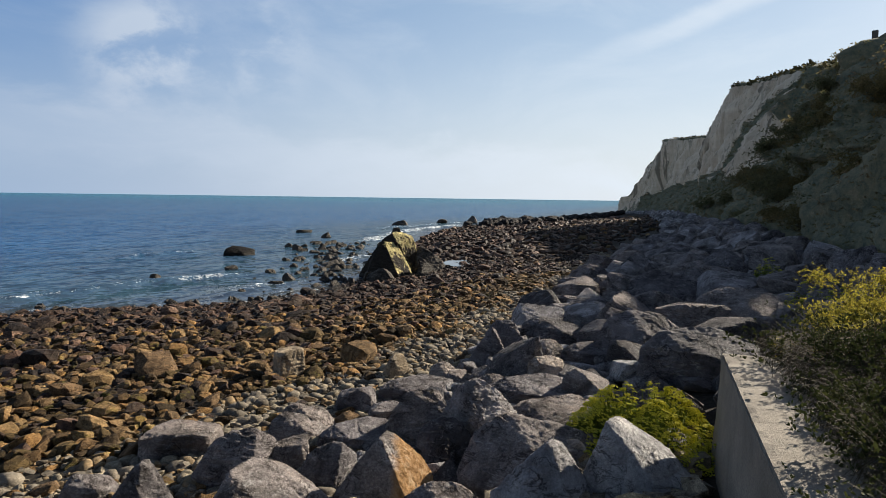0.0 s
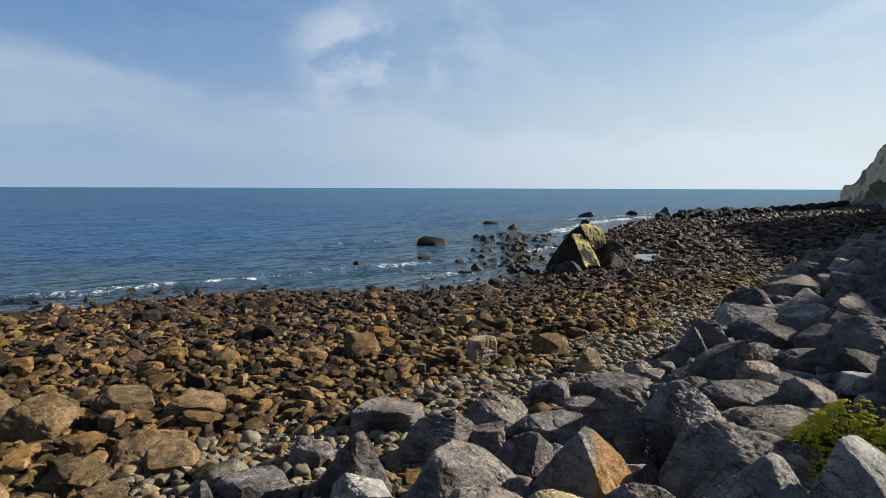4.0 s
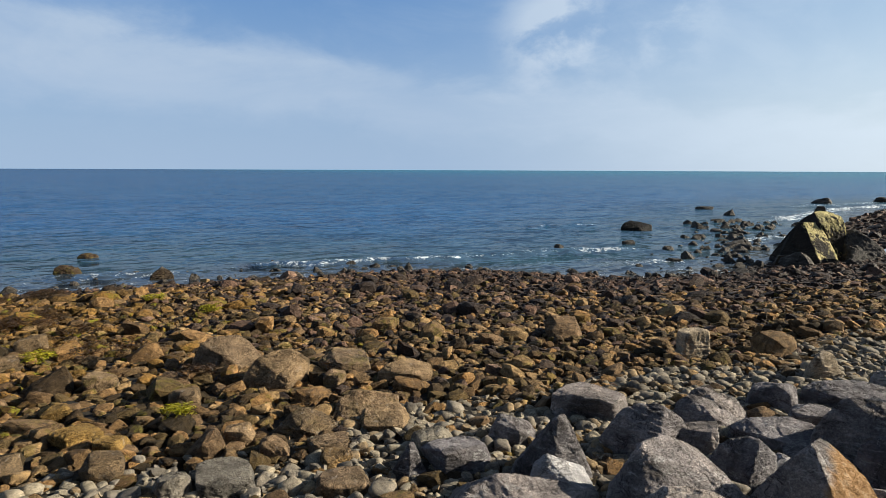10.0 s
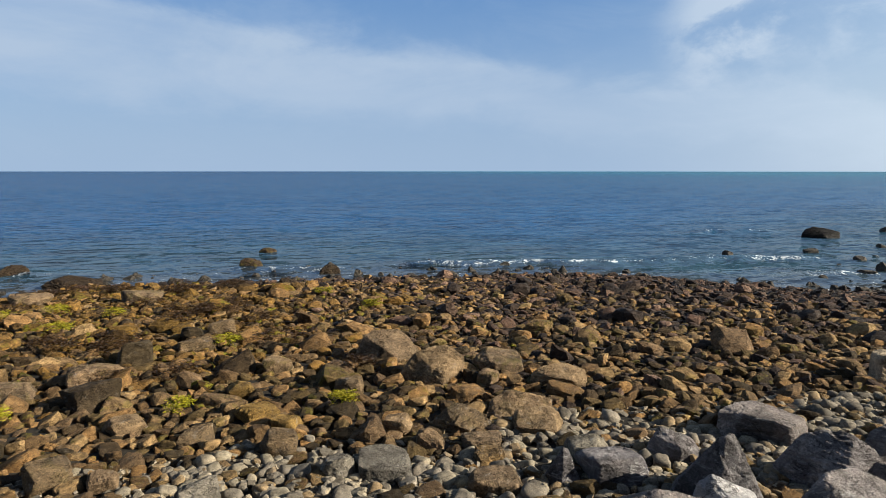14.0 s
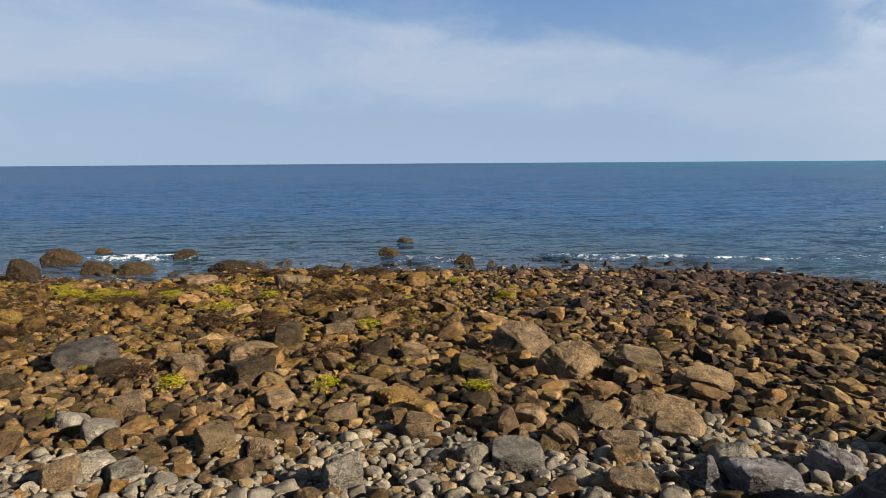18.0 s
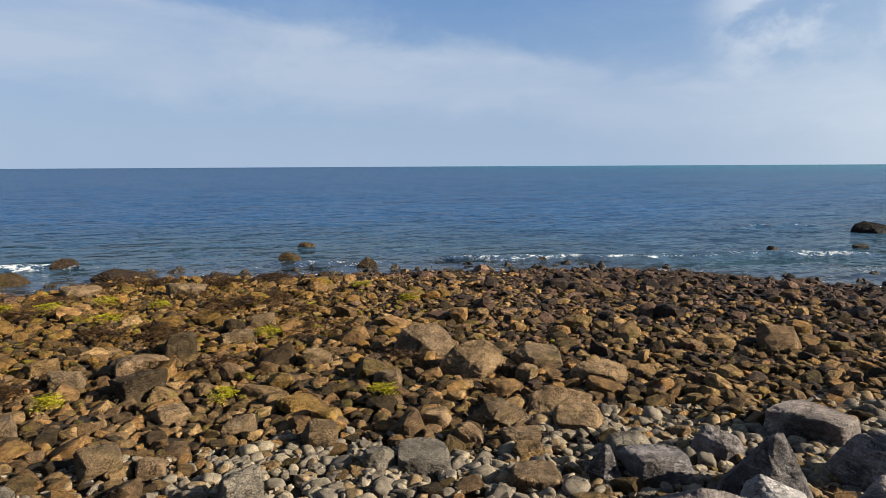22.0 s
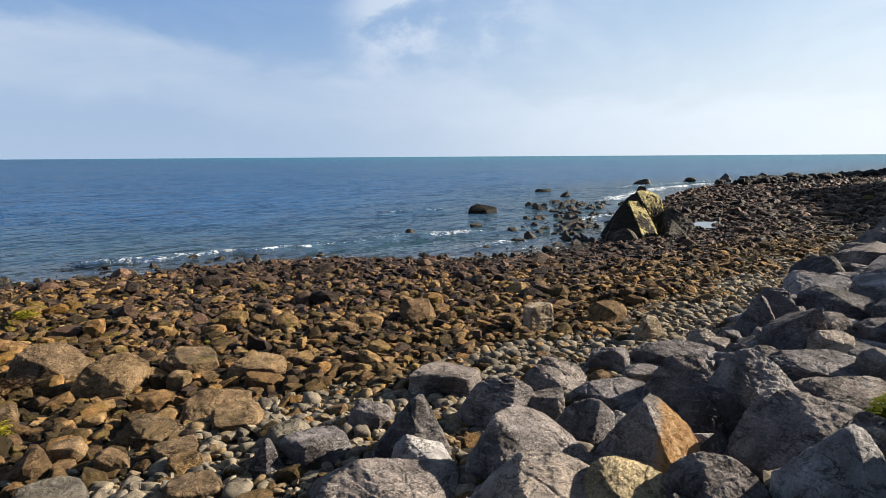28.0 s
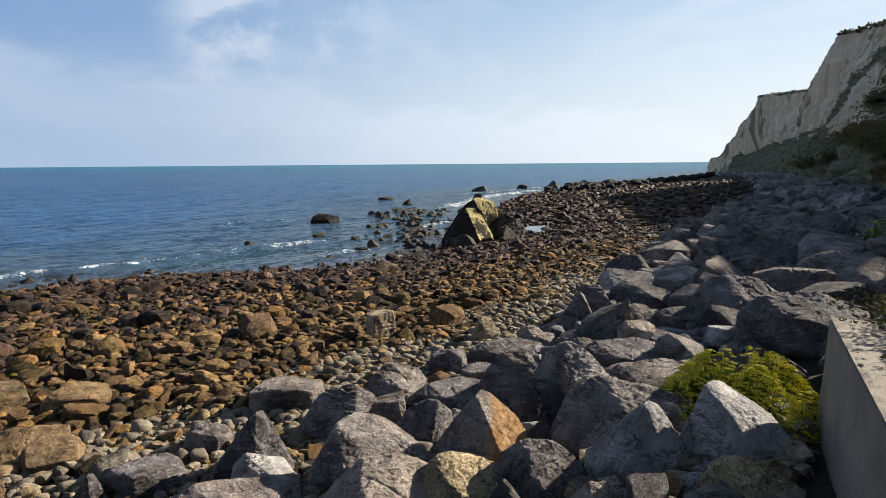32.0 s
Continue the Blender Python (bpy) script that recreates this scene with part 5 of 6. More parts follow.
def armour():
    rng = np.random.RandomState(11)
    shapes = [small_rock(2000 + k, 4 if k < 16 else 3 if k < 32 else 2, slack=0.6) for k in range(48)]
    meshes = {}
    for k, (p, f) in enumerate(shapes[:32]):
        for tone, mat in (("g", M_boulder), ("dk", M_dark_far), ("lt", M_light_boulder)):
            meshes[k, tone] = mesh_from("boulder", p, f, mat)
    far_rows, near = [], 0
    tries = [(rng.uniform(2.0, 62) if n % 5 < 3 else rng.uniform(62, 225), rng.uniform(-6.0, 9.0 if n % 5 > 2 else 4.0), 0.45 + 1.15 * rng.rand() ** 1.7) for n in range(7500)]
    tries += [(rng.uniform(4.5, 16), rng.uniform(-0.8, 3.6), rng.uniform(0.28, 0.6)) for _ in range(1600)]
    tries.sort(key=lambda t: -t[2])
    for s, q, wide in tries:
        if q > armour_edge(s) - 0.3 * wide or q < np.interp(s, CLIFF_S, TOE_Q) + 0.2 or (s < 9.2 and q < -0.9) or (s < 4.5 and q < 1.4):
            continue
        if s < 13:
            wide = min(wide, 0.55)
        x, y = to_world(s, q)
        if not clear(x, y, wide * 0.40, TAKEN):
            continue
        take(x, y, wide * 0.40, TAKEN)
        z = height(x, y) + wide * rng.uniform(0.12, 0.26)
        row = (rng.randint(16), x, y, z, wide, wide * rng.uniform(0.65, 0.95), wide * rng.uniform(0.55, 0.8), rng.uniform(-0.5, 0.5), rng.uniform(-0.5, 0.5), rng.uniform(0, 6.28))
        if s < 62 and near < 300:
            near += 1
            # lightened tone where the hill's shade lies, dark or plain tone elsewhere
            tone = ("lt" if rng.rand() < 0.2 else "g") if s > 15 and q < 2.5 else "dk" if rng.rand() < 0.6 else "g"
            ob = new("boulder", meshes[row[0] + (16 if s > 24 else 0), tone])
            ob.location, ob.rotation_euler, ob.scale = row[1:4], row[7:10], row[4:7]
            tagged(ob, {"dk": "dark grey limestone armour boulder, its tone darkened for shade", "lt": "grey limestone boulder on the upper armour, lightened against the hill's shade"}.get(tone, "angular grey limestone armour boulder"), "boulder", "rock armour")
        else:
            far_rows.append((row[0] + (16 if s < 45 else 32), *row[1:]))
    scatter("far_boulders", shapes, far_rows, M_boulders, "grey limestone boulders piled below the cliff", "boulders")
    rows = []
    for _ in range(420):                 # the low mole of dark boulders that runs out to sea
        k = rng.rand()
        s, q = 112 + 100 * k, np.interp(k, (0, 0.26, 1), (28.5, 22.5, 9.5)) + rng.normal(0, 2.0)
        x, y = to_world(s, q)
        wide = rng.uniform(0.7, 2.2)
        rows.append((32 + rng.randint(16), x, y, height(x, y) + rng.uniform(0.0, 0.9), wide, wide * 0.8, wide * 0.7, rng.uniform(-0.4, 0.4), rng.uniform(-0.4, 0.4), rng.uniform(0, 6.28)))
    scatter("boulder_mole", shapes, rows, M_stone_far, "low mole of black boulders reaching into the sea", "breakwater")


M_stone_far = rock_material("black_mole_rock", [(0.0, (0.045, 0.042, 0.042)), (0.4, (0.07, 0.064, 0.062)), (0.75, (0.035, 0.033, 0.034))], True, 0.75, pale=0.05)
armour()


# ---- cobbles ----
def beach():
    rng = np.random.RandomState(23)
    angular = [small_rock(3000 + k, 3, slack=0.6) for k in range(22)]
    coarse = [small_rock(3100 + k, 2, slack=0.6) for k in range(22)]
    tiny = [hull_stone(3300 + k, 0, 5) for k in range(12)]
    round_ = [small_rock(3200 + k, 3 if k < 14 else 2, 0.3) for k in range(28)]
    kinds = {"sand": [], "dark": [], "weedy": [], "pale": [], "sand_far": [], "dark_far": [], "weedy_far": [], "pebble": []}
    tries = []
    for wide, count in ((0.95, 320), (0.7, 2000), (0.5, 7500), (0.36, 18000), (0.26, 44000), (0.18, 52000)):
        for _ in range(count):
            tries.append((wide * rng.uniform(0.8, 1.2), rng.uniform(-30, 46), rng.uniform(0.5, 36.5)))
    for _ in range(7000):                # stones of the upper shingle
        tries.append((rng.uniform(0.15, 0.34), rng.uniform(-14, 30), rng.uniform(3.6, 10.2)))
    for wide, count in ((0.95, 700), (0.7, 4000), (0.5, 9000)):
        for _ in range(count):
            tries.append((wide * rng.uniform(0.8, 1.2), rng.uniform(46, 150), rng.uniform(-2.0, 33)))
    for wide, s, q in tries:
        if q < armour_edge(s) - 0.4:
            continue
        edge = float(shore(s))
        off = edge - q
        if off < (-1.4 if s > 16 else -0.5) or (off < 0.3 and rng.rand() < 0.55 - 0.2 * off) and s < 34:
            continue
        x, y = to_world(s, q)
        dist = math.hypot(x, y)
        if dist < 5.6 or math.degrees(math.atan2(x, y)) < -42:
            continue
        strip = q < np.interp(s, (-20, -6, 0, 6, 10, 14, 20, 26, 40), (9.2, 8.9, 8.9, 8.2, 7.0, 5.8, 5.2, 4.6, 3.6)) + 0.8 * math.sin(s * 1.3)
        if s < 46 and wide > 0.42 and rng.rand() < (0.85 if s > 18 else 0.7):
            continue
        if strip and wide > 0.36 and rng.rand() < 0.85:
            continue
        r = wide * 0.31
        if not clear(x, y, r, TAKEN, 1.0):
            continue
        take(x, y, r, TAKEN)
        tall = wide * rng.uniform(0.36, 0.72)
        z = height(x, y) + tall * rng.uniform(0.08, 0.34)
        wet = np.clip((s - 3) / 18, 0, 1) * np.clip((q - 5.5) / max(edge - 9, 4) * 1.7, 0, 1)
        # far along the coast nearly every stone is dark, however far from the water
        if s > 33:
            wet = max(wet, 0.92)
        if off < 1.5:
            wet = max(wet, 0.75 if s > 2 else 0.35)
        weed = (1 - np.clip((s - 2) / 9, 0, 1)) * np.clip((q - 11) / 9, 0, 1)
        u = rng.rand()
        row = [rng.randint(22), x, y, z, wide, wide * rng.uniform(0.6, 0.95), tall, rng.uniform(-0.45, 0.45), rng.uniform(-0.45, 0.45), rng.uniform(0, 6.28)]
        if (dist > 16 and (wide < 0.28 or dist > 60 or (dist > 24 and wide < 0.45))) or (dist > 11 and wide < 0.22):
            row[0] = 22 + rng.randint(12)
        if strip and wide < 0.38 and rng.rand() < 0.85:
            row[0] = rng.randint(14) + (0 if dist < 9 else 14)
            kinds["pale"].append(row)
        elif u < wet:
            kinds["dark_far" if dist > 13 or row[0] > 21 else "dark"].append(row)
        elif rng.rand() < weed * 0.75:
            kinds["weedy" if dist < 13 and row[0] < 22 else "weedy_far"].append(row)
        else:
            kinds["sand_far" if dist > 12.5 or row[0] > 21 else "sand"].append(row)
    for _ in range(15000):               # small shingle in the gaps of the upper beach
        s, q = rng.uniform(-18, 30), rng.uniform(3.6, 10.5)
        if q > np.interp(s, (-20, 0, 6, 10, 14, 30), (9.8, 9.5, 8.8, 7.6, 6.4, 5.2)):
            continue
        x, y = to_world(s, q)
        if math.hypot(x, y) < 5.6 or math.degrees(math.atan2(x, y)) < -42:
            continue
        wide = 0.05 + 0.16 * rng.rand() ** 1.4
        kinds["pebble"].append([rng.randint(22) if wide > 0.15 else 22 + rng.randint(12), x, y, height(x, y) + rng.uniform(0.0, 0.07), wide, wide * 0.8, wide * rng.uniform(0.45, 0.75), rng.uniform(-0.5, 0.5), rng.uniform(-0.5, 0.5), rng.uniform(0, 6.28)])
    for _ in range(3600):                # pebbles close under the wall
        s, q = rng.uniform(-12, 3.5), rng.uniform(-1.0, 5.0)
        x, y = to_world(s, q)
        wide = 0.08 + 0.16 * rng.rand() ** 1.4
        if (s < 1.1 and q < 1.3) or not clear(x, y, wide * 0.3, TAKEN):
            continue
        kinds["pebble"].append([22 + rng.randint(12), x, y, height(x, y) + rng.uniform(0.0, 0.05), wide, wide * 0.8, wide * rng.uniform(0.45, 0.75), rng.uniform(-0.5, 0.5), rng.uniform(-0.5, 0.5), rng.uniform(0, 6.28)])
    for _ in range(900):                 # shingle in the corner between the wall and the boulders
        s, q = rng.uniform(3.5, 9.6), rng.uniform(-1.0, 1.2)
        x, y = to_world(s, q)
        wide = 0.10 + 0.22 * rng.rand() ** 1.4
        kinds["pebble"].append([22 + rng.randint(12), x, y, height(x, y) + rng.uniform(0.0, 0.12), wide, wide * 0.8, wide * rng.uniform(0.45, 0.75), rng.uniform(-0.5, 0.5), rng.uniform(-0.5, 0.5), rng.uniform(0, 6.28)])
    # the larger stones nearest to the wall stand as things of their own
    singles = {"pale": 80, "sand": 150}
    for kind, most in singles.items():
        rows = sorted(kinds[kind], key=lambda t: math.hypot(t[1], t[2]) - 6 * t[4])
        kinds[kind] = rows[most:]
        pool = round_ if kind == "pale" else angular
        mat = {"pale": M_single_pale, "sand": M_single_sand, "weedy": M_single_sand}[kind]
        label = "smooth pale grey cobble on the upper shingle" if kind == "pale" else "golden brown sandstone cobble on the beach"
        ready = {}
        for row in rows[:most]:
            k = row[0]
            if k not in ready:
                ready[k] = mesh_from("cobble", *pool[k], mat, kind == "pale")
            ob = new("cobble", ready[k])
            ob.location, ob.scale, ob.rotation_euler = row[1:4], row[4:7], row[7:10]
            tagged(ob, label, "stone", "pale cobbles" if kind == "pale" else "golden cobbles")
    scatter("golden_cobbles", angular, kinds["sand"], M_sand, "golden and brown sandstone cobbles covering the beach", "cobbles")
    scatter("golden_cobbles", coarse + tiny, kinds["sand_far"], M_sand, "golden and brown sandstone cobbles covering the lower beach", "cobbles")
    scatter("dark_cobbles", angular, kinds["dark"], M_darkstone, "wet dark brown cobbles near the waterline", "cobbles")
    scatter("dark_cobbles", coarse + tiny, kinds["dark_far"], M_darkstone, "wet blackish cobbles along the waterline and dark ones far along the beach", "cobbles")
    scatter("weedy_cobbles", angular, kinds["weedy"], M_weedy, "ochre cobbles stained with seaweed and algae", "cobbles")
    scatter("weedy_cobbles", coarse + tiny, kinds["weedy_far"], M_weedy, "ochre cobbles stained with seaweed and algae", "cobbles")
    scatter("pale_cobbles", round_, kinds["pale"], M_pale, "smooth pale grey cobbles at the top of the beach", "cobbles", smooth=True)
    scatter("shingle", coarse + tiny, kinds["pebble"], M_pale, "small pale pebbles between the cobbles", "shingle")


M_single_pale = rock_material("pale_cobble", PALE, False, 0.8, stain=(0.13, 0.115, 0.095), stain_amount=0.4, pale=0.15, bump=0.25, scale=2.5)
M_single_sand = rock_material("golden_cobble", SAND, False, 0.8, stain=(0.045, 0.036, 0.026), stain_amount=0.55, algae=0.1, scale=1.5)
beach()


# ---- small rocks standing in the shallows ----
def shallows():
    rng = np.random.RandomState(77)
    shapes = [small_rock(4000 + k, 3) for k in range(10)]
    meshes = [mesh_from("sea_rock", p, f, M_stone_dark) for p, f in shapes]

    def one(x, y, wide, tall):
        ob = new("sea_rock", meshes[rng.randint(10)])
        tall = min(tall + 0.25, wide * 0.8)
        ob.location = (x, y, max(height(x, y), -0.12) + tall * 0.12)
        ob.scale, ob.rotation_euler = (wide, wide * rng.uniform(0.6, 0.95), tall), (rng.uniform(-0.7, 0.7), rng.uniform(-0.7, 0.7), rng.uniform(0, 6.28))
        tagged(ob, "black wet rock breaking the surface of the shallows", "rock", "rocks in the water")

    # the spit of rocks between the outcrop and the open water
    for _ in range(190):
        k = rng.rand()
        x, y = 28 + 29 * k + rng.normal(0, 2.2), 25 + 22 * k + rng.normal(0, 2.2)
        one(x, y, (0.28 + 0.75 * rng.rand() ** 2) * (1 + 0.3 * k), rng.uniform(0.1, 0.45))
    for _ in range(150):
        s = rng.uniform(-16, 42)
        x, y = to_world(s, float(shore(s)) + abs(rng.normal(0, 2.4)))
        one(x, y, 0.25 + 0.45 * rng.rand() ** 2, rng.uniform(0.1, 0.3))
    for x, y, wide, tall in ((47.7, 45.5, 1.2, 0.9), (49.5, 48.5, 1.2, 0.5), (63.8, 56.1, 2.0, 0.7), (38.6, 33.1, 1.6, 0.5), (101.6, 71.0, 3.0, 1.3), (115.2, 69.9, 2.6, 0.8),
                             (122.8, 66.8, 4.2, 1.1), (32.0, 36.8, 0.9, 0.4), (25.5, 36.4, 0.9, 0.5), (70.4, 66.4, 2.2, 0.6), (33.2, 24.2, 1.8, 0.8)):
        one(x, y, wide, tall)


shallows()


def tide_pool():
    """A shallow pool among the dark cobbles."""
    n = 40
    a = np.linspace(0, 2 * math.pi, n, endpoint=False)
    r = 1 + 0.25 * np.sin(3 * a + 1) + 0.15 * np.sin(7 * a)
    x, y = to_world(43.9, 12.9)
    ring = np.stack([x + 2.5 * r * np.cos(a), y + 1.6 * r * np.sin(a), np.full(n, height(x, y) + 0.19)], -1)
    verts = np.concatenate([ring, [[x, y, height(x, y) + 0.19]]])
    faces = np.stack([np.full(n, n), np.arange(n), (np.arange(n) + 1) % n], -1)
    me = mesh_from("tide_pool", verts, faces, M_pool)
    tagged(new("tide_pool", me), "still tide pool reflecting the sky among dark stones", "pool", kind="structure")


def pool_material():
    m, n, bsdf = material("pool_water")
    n.join(n.ramp(n.noise(n.coords(), 2, 4), [(0.3, (0.02, 0.025, 0.03)), (0.7, (0.035, 0.04, 0.04))]), bsdf.inputs["Base Color"])
    bsdf.inputs["Roughness"].default_value, bsdf.inputs["IOR"].default_value = 0.04, 1.33
    return m


M_pool = pool_material()
tide_pool()


# ---- seaweed on the lower beach ----
STRANDS = leaf_shapes(8, 15, 0.55, 0.75, 140, 0.75)


def seaweed(x, y, wide, green=False):
    """A mat of strands draped over the stones."""
    rng = np.random.RandomState(int(abs(x * 131 + y * 17)) % 100000)
    vs, fs, at = [], [], 0
    for _ in range(int(40 + 62 * wide)):
        p, f = STRANDS[rng.randint(8)]
        a, d = rng.uniform(0, 6.28), math.sqrt(rng.rand()) * wide * 0.55
        size = rng.uniform(0.07, 0.15)
        dx, dy = d * math.cos(a), d * math.sin(a) * 0.75
        lift = height(x + dx, y + dy) - height(x, y) + rng.uniform(0.14, 0.34) + 0.12 * (1 - d / wide)
        vs.append(turned(p * (size, size, size * 0.3), rng.uniform(-0.3, 0.3), rng.uniform(-0.3, 0.3), rng.uniform(0, 6.28)) + (dx, dy, lift))
        fs.append(f + at)
        at += len(p)
    ob = new("seaweed", mesh_from("seaweed", np.concatenate(vs), np.concatenate(fs), M_green_weed if green else M_weed))
    ob.location = (x, y, height(x, y))
    tagged(ob, "bright green sea lettuce on cobbles" if green else "matted brown seaweed draped over cobbles", "seaweed", "seaweed patches")


for x, y, wide in ((-13.6, 20.0, 2.2), (-11.4, 18.4, 1.1), (-4.0, 21.5, 1.4), (-1.7, 19.6, 1.1), (-0.8, 16.9, 1.7), (-2.9, 13.6, 0.8), (-10.6, 21.4, 1.8), (-10.9, 24.1, 1.5),
                   (-4.2, 13.6, 0.8), (-5.2, 17.6, 1.0), (0.9, 13.4, 0.6), (-6.2, 12.0, 0.7), (-6.1, 24.4, 1.3), (-3.3, 23.4, 1.3), (-15.5, 21.5, 1.6)):
    seaweed(x, y, wide)
rng_weed = np.random.RandomState(61)
for k in range(40):
    s = rng_weed.uniform(-20, 3)
    x, y = to_world(s, rng_weed.uniform(15, 27) if k < 20 else float(shore(s)) - rng_weed.uniform(1.0, 5.0))
    seaweed(x, y, rng_weed.uniform(0.5, 1.5) if k < 20 else rng_weed.uniform(0.9, 1.9))
for x, y, wide in ((-12.9, 22.2, 1.0), (-15.6, 24.4, 0.9), (-12.0, 22.7, 0.7), (-8.8, 23.2, 0.7), (-7.3, 19.5, 0.6), (-2.3, 16.6, 0.6), (1.8, 21.6, 0.6), (0.1, 25.5, 0.7),
                   (-2.3, 11.1, 0.4), (0.5, 10.8, 0.4), (-5.2, 11.2, 0.4), (-14.4, 23.2, 1.1), (-10.4, 22.6, 0.8), (-13.4, 23.6, 0.8), (-6.6, 22.0, 0.6)):
    seaweed(x, y, wide, True)


# ---- plants by the wall ----
BLADES = leaf_shapes(8, 7, 0.3, 1.0, 240, 0.15)


def umbel_shapes(count, seed):
    """Flat-topped heads of many tiny florets."""
    out = []
    for c in range(count):
        rng = np.random.RandomState(seed + c)
        vs, fs = [], []
        for _ in range(15):
            a, d = rng.uniform(0, 6.28), math.sqrt(rng.rand()) * 0.5
            o = np.array([d * math.cos(a), d * math.sin(a), 0.12 * (1 - 4 * d * d) + rng.uniform(-0.04, 0.04)])
            r = rng.uniform(0.10, 0.16)
            n0 = len(vs)
            vs += [o + (r, 0, 0), o + (0, r, 0), o + (-r, 0, 0), o + (0, -r, 0), o + (0, 0, r * 0.9)]
            fs += [(n0, n0 + 1, n0 + 4), (n0 + 1, n0 + 2, n0 + 4), (n0 + 2, n0 + 3, n0 + 4), (n0 + 3, n0, n0 + 4)]
        out.append((np.array(vs), np.array(fs)))
    return out


UMBELS = umbel_shapes(6, 300)


def joined(name, shapes, rows, mat, parent, label=""):
    vs, fs, at = [], [], 0
    for k, x, y, z, a, b, c, rx, ry, rz in rows:
        p, f = shapes[int(k)]
        vs.append(turned(p * (a, b, c), rx, ry, rz) + (x, y, z))
        fs.append(f + at)
        at += len(p)
    return part(name, mesh_from(name, np.concatenate(vs), np.concatenate(fs), mat), parent, label)


def rods(name, lines, mat, parent, label=""):
    """Thin three-sided stems along bent lines of points; each line carries its thickness."""
    vs, fs = [], []
    for pts, thick in lines:
        n0 = len(vs)
        for i, p in enumerate(pts):
            r = thick * (1 - 0.6 * i / (len(pts) - 1))
            for k in range(3):
                vs.append((p[0] + r * math.cos(k * 2.09), p[1] + r * math.sin(k * 2.09), p[2] + r * 0.5 * math.sin(k * 2.09 + 1)))
        for i in range(len(pts) - 1):
            for k in range(3):
                a, b = n0 + 3 * i + k, n0 + 3 * i + (k + 1) % 3
                fs.append((a, b, b + 3, a + 3))
    return part(name, mesh_from(name, np.array(vs), np.array(fs), mat), parent, label)


def samphire(x, y, z, rx, ry, tall, seed, heads=170):
    """A cushion of rock samphire: fleshy leaves on stems under yellow-green heads."""
    rng = np.random.RandomState(seed)
    thing = tagged(new("samphire_bush"), "bushy rock samphire with yellow-green flower heads", "shrub", "samphire")
    thing.location = (x, y, z)
    leaves, tops, stems = [], [], []
    for k in range(int(heads * 4)):
        a, d = rng.uniform(0, 6.28), math.sqrt(rng.rand())
        dome = tall * (1 - 0.65 * d ** 2.2) * (0.8 + 0.25 * math.sin(3 * a + seed))
        px, py = rx * d * math.cos(a), ry * d * math.sin(a)
        h = dome * rng.uniform(0.2, 0.78)
        size = rng.uniform(0.05, 0.09)
        leaves.append((rng.randint(8), px, py, h, size, size, size, rng.uniform(-0.6, 0.6), rng.uniform(-0.6, 0.6), rng.uniform(0, 6.28)))
        if k < heads:
            size = rng.uniform(0.06, 0.11)
            tops.append((rng.randint(6), px, py, dome * rng.uniform(0.98, 1.13), size, size, size, rng.uniform(-0.4, 0.4), rng.uniform(-0.4, 0.4), 0))
            stems.append(([(px * 0.5, py * 0.5, 0.0), (px * 0.85, py * 0.85, dome * 0.5), (px, py, tops[-1][3])], 0.006))
    joined("foliage", BLADES, leaves, M_leaf, thing, "narrow fleshy green leaves")
    joined("blossom", UMBELS, tops, M_umbel, thing, "yellow-green flower heads")
    rods("stalk", stems, M_leaf, thing)
    return thing


samphire(8.85, 1.62, 2.05, 0.98, 1.02, 0.86, 3, 1150)
samphire(22.1, 1.2, 2.95, 0.55, 0.5, 0.5, 7, 40)
samphire(8.30, 0.82, 1.95, 0.42, 0.50, 0.62, 12, 330)
for s, q, r in ((15.6, -3.8, 0.8), (21.4, -3.7, 0.45)):
    x, y = to_world(s, q)
    samphire(x, y, 3.0, r, r, 0.7, int(s * 10), 60)


def shrub(s, q, z, r, tall, seed, mat, name, label, leaves=900, size=(0.04, 0.09), twigs=60):
    """A loose wild shrub: twigs, with many small leaves in uneven clumps."""
    rng = np.random.RandomState(seed)
    x, y = to_world(s, q)
    thing = tagged(new(name), label, "shrub", "plants behind the wall")
    thing.location = (x, y, z)
    clumps = [(rng.normal(0, 0.45) * r, rng.normal(0, 0.45) * r, rng.uniform(0.25, 1.0) * tall, rng.uniform(0.18, 0.4) * r) for _ in range(16)]
    rows, lines = [], []
    for _ in range(leaves):
        cx, cy, cz, cr = clumps[rng.randint(16)]
        px, py, pz = cx + rng.normal(0, cr * 0.6), cy + rng.normal(0, cr * 0.6), max(0.03, cz + rng.normal(0, cr * 0.4))
        k = rng.uniform(*size)
        rows.append((rng.randint(8), px, py, pz, k, k, k, rng.uniform(-0.9, 0.9), rng.uniform(-0.9, 0.9), rng.uniform(0, 6.28)))
    for _ in range(twigs):
        cx, cy, cz, cr = clumps[rng.randint(16)]
        ex, ey, ez = cx + rng.normal(0, cr * 0.7), cy + rng.normal(0, cr * 0.7), cz + rng.uniform(0, 0.25)
        lines.append(([(ex * 0.2, ey * 0.2, 0), (ex * 0.6 + rng.normal(0, 0.05), ey * 0.6, ez * 0.6), (ex, ey, ez)], 0.006))
    joined("foliage", BLADES, rows, mat, thing)
    rods("twig", lines, M_stem, thing, "thin dry twigs")
    return thing


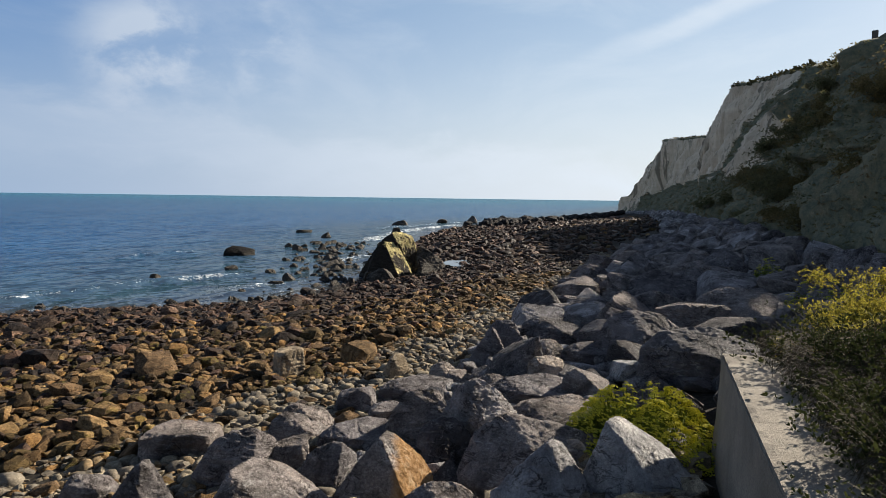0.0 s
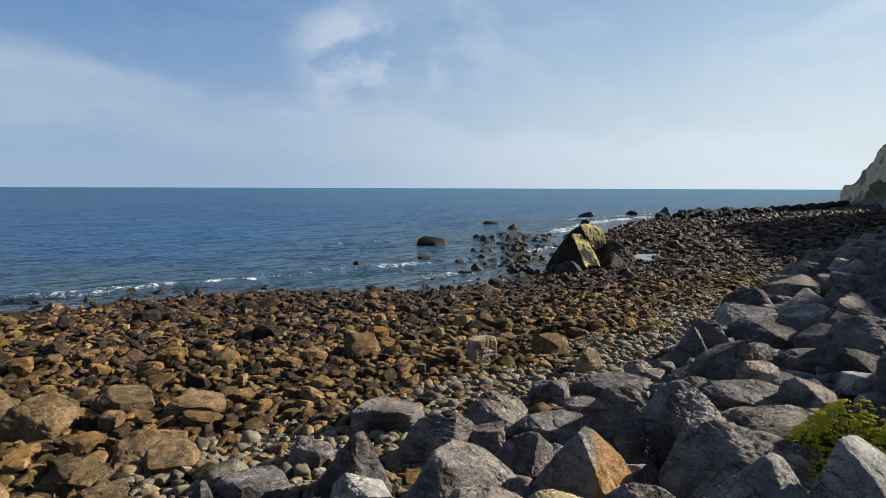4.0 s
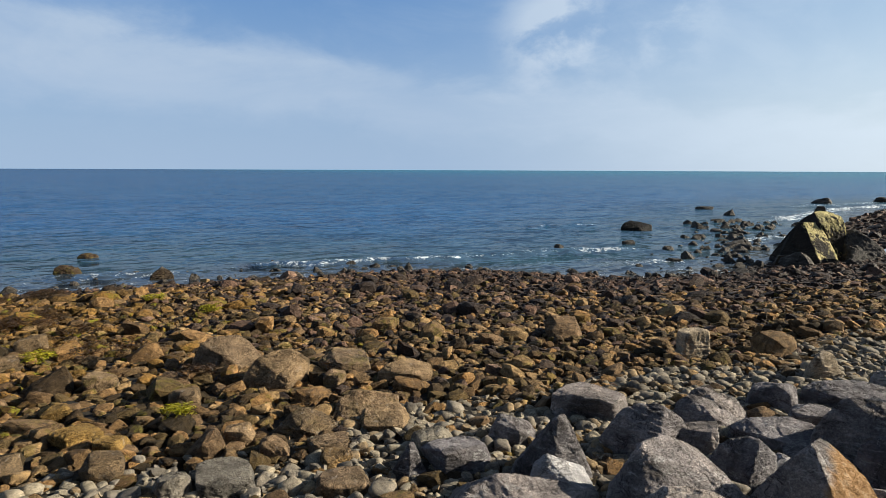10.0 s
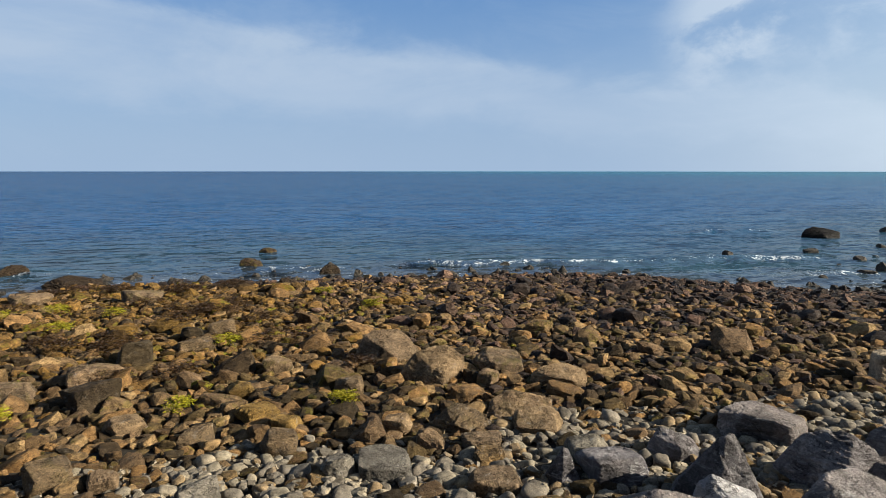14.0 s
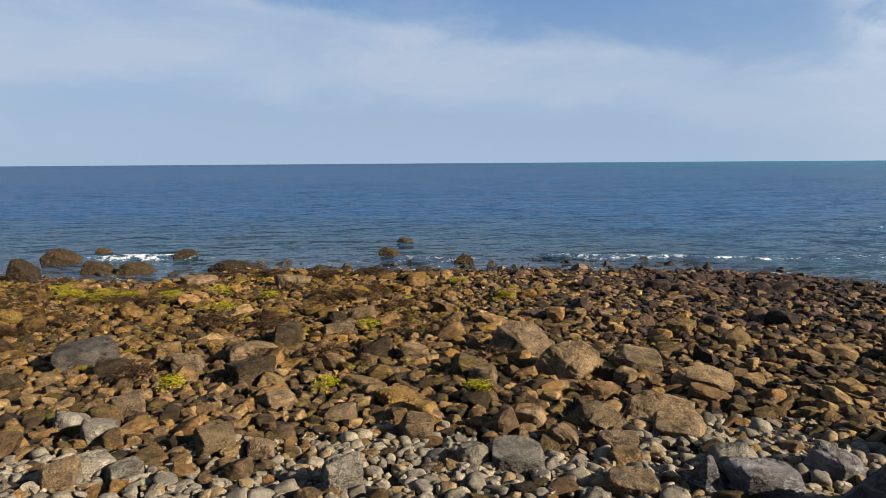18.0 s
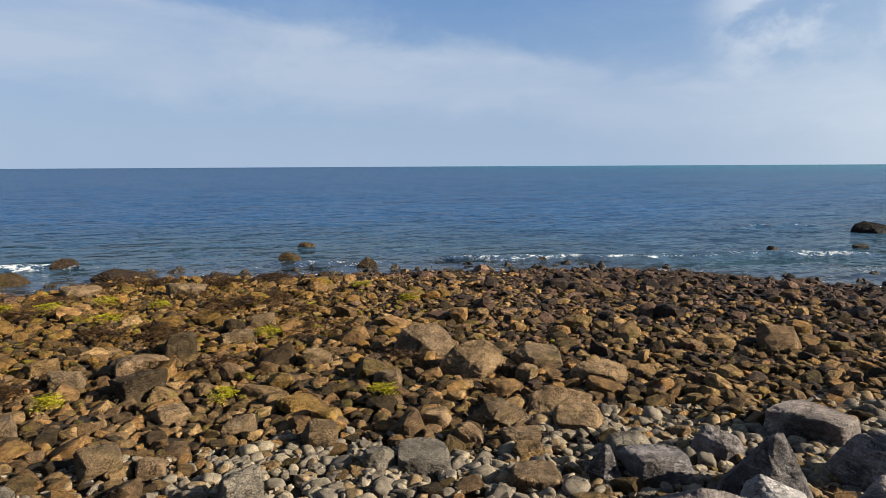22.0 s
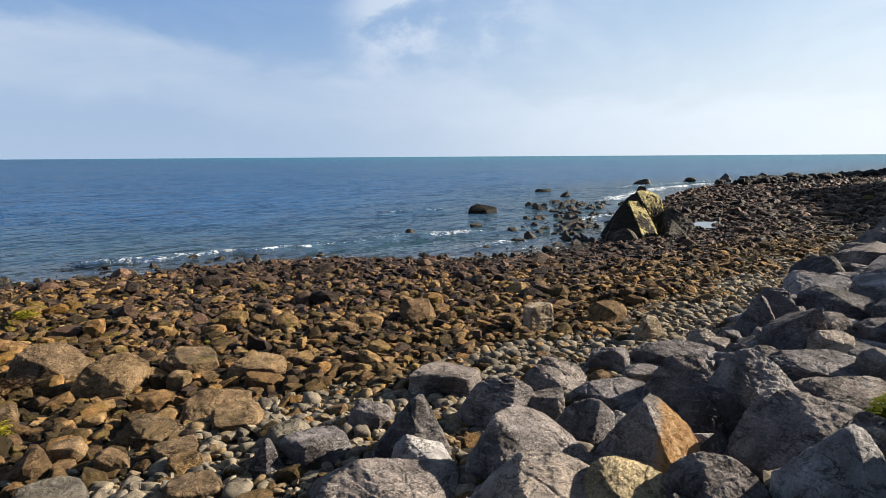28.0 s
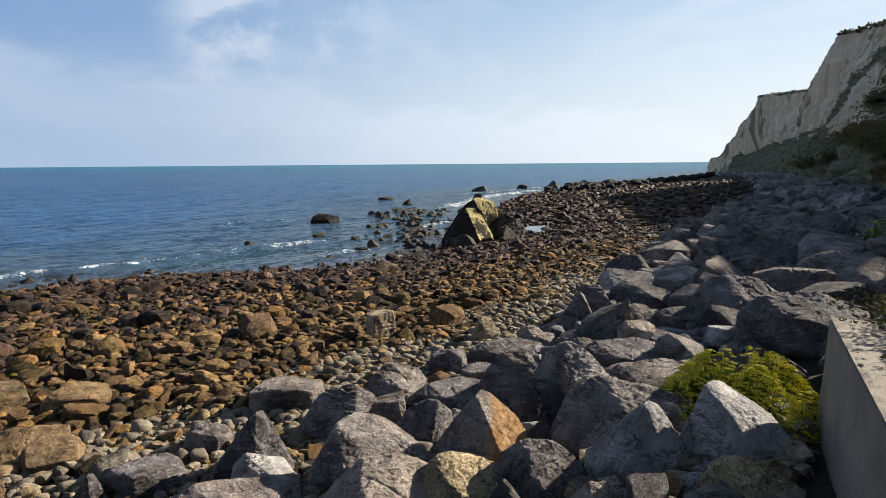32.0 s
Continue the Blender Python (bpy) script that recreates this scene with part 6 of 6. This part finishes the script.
for k, (s, q, r, tall) in enumerate(((9.6, -3.2, 0.75, 0.8), (10.4, -3.0, 0.65, 0.95), (10.8, -4.0, 1.0, 1.2), (12.2, -4.0, 0.9, 1.3), (9.2, -4.1, 0.9, 1.0), (12.8, -5.0, 1.1, 1.4), (8.8, -3.1, 0.5, 0.55))):
    shrub(s, q, 3.35 if s < 9.4 else 3.0, r, tall, 50 + k, M_shrub, "shrub", "yellow-green wild shrub growing behind the sea wall", 2600, (0.03, 0.065), 110)
for k, (s, q, r, tall) in enumerate(((8.0, -2.6, 0.8, 0.55), (7.2, -2.45, 0.8, 0.55), (6.4, -2.35, 0.8, 0.55), (5.6, -2.3, 0.8, 0.55), (4.8, -2.3, 0.8, 0.55), (4.0, -2.3, 0.8, 0.5), (6.2, -3.9, 1.1, 0.7), (7.8, -4.2, 1.1, 0.8), (4.6, -4.2, 1.1, 0.6))):
    shrub(s, q, 3.5, r, tall, 80 + k, M_bramble, "bramble", "dark green bramble tangled with dry grass on the wall", 1100, (0.032, 0.07), 160)


def dry_grass():
    """Long dead stems that trail over the inner edge of the wall."""
    rng = np.random.RandomState(91)
    thing = tagged(new("dry_grass"), "trailing dead grass stems spilling over the wall top", "grass", kind="stuff")
    lines = []
    for _ in range(3000):
        s, q = rng.uniform(2.5, 9.3), rng.uniform(-3.2, -2.0)
        way, long = rng.uniform(-0.9, 0.5), rng.uniform(0.35, 0.95)
        pts = []
        for k in range(5):
            u = k / 4
            ss, qq = s + long * u * way, q + long * u * 0.75
            z = 3.62 + (0.12 + 0.3 * max(0, -2.1 - q)) * (1 - u) ** 1.2 + 0.16 * math.sin(u * 3.1) * rng.uniform(0.4, 1)
            x, y = to_world(ss, min(qq, -1.62 - 0.2 * rng.rand()))
            pts.append((x, y, z))
        lines.append((pts, rng.uniform(0.002, 0.0045)))
    rods("dead_stalk", lines, M_stem, thing)
    return thing


dry_grass()


# ---- fence on the hill ----
def fence():
    thing = tagged(new("fence"), "weathered timber post-and-rail fence on the hilltop", "fence")
    x0, y0 = to_world(62.8, -17.2)
    thing.location = (x0, y0, 17.3)
    way = Vector((*to_world(-1, -0.35), 0)).normalized()
    for k in range(4):
        me = box_mesh("post", -0.22 if k == 0 else -0.09, 0.22 if k == 0 else 0.09, -0.22 if k == 0 else -0.1, 0.22 if k == 0 else 0.1, -1.2, 2.35 if k == 0 else 1.5, M_post, 0.03)
        part("post", me, thing).location = way * (2.6 * k)
    for z in (1.0, 0.46):
        me = box_mesh("rail", 0.0, 7.9, -0.05, 0.05, z - 0.07, z + 0.07, M_post, 0.015)
        ob = part("rail", me, thing)
        ob.rotation_euler = (0, 0, math.atan2(way.y, way.x))
        ob.location = (0, 0, 0)


fence()


x, y = to_world(65.5, -16.6)
shrub(65.5, -16.6, 16.6, 2.2, 1.7, 140, M_hill_leaf, "hilltop_bush", "dense dark bush beside the hilltop fence", 1500, (0.12, 0.3), 20)


def slope_bushes():
    """Low bushes that make the hillside lumpy."""
    rng = np.random.RandomState(15)
    ns, nv, _ = CL_P.shape
    for k in range(22):
        s = rng.uniform(44, 68)
        i, j = int(np.argmin(np.abs(CL_S - s))), rng.randint(3, 34)
        x, y, z = CL_P[i, j]
        ss, qq = to_plan(x, y)
        size = rng.uniform(0.9, 2.0)
        shrub(float(ss), float(qq), float(z) - 0.2, size, size * 0.8, 160 + k, M_hill_leaf, "hillside_bush", "rounded green bush growing on the scrubby slope", 420, (0.13, 0.3), 30)


slope_bushes()


def near_scrub():
    """Olive and brown bushes on the foot of the slope, beyond the end of the wall."""
    rng = np.random.RandomState(29)
    for k in range(34):
        s = rng.uniform(30, 66)
        q = rng.uniform(-14.0, -6.8)
        i = int(np.argmin(np.abs(CL_S - s)))
        near = CL_P[i, np.argmin([abs(to_plan(p[0], p[1])[1] - q) for p in CL_P[i, :34]])]
        ss, qq = to_plan(near[0], near[1])
        size = rng.uniform(0.8, 1.7)
        shrub(float(ss), float(qq), float(near[2]) - 0.15, size, size * 0.8, 260 + k, M_olive if k % 3 else M_hill_leaf, "hillside_bush", "olive-brown bush with dry twigs at the foot of the slope", 800, (0.08, 0.17), 60)


near_scrub()
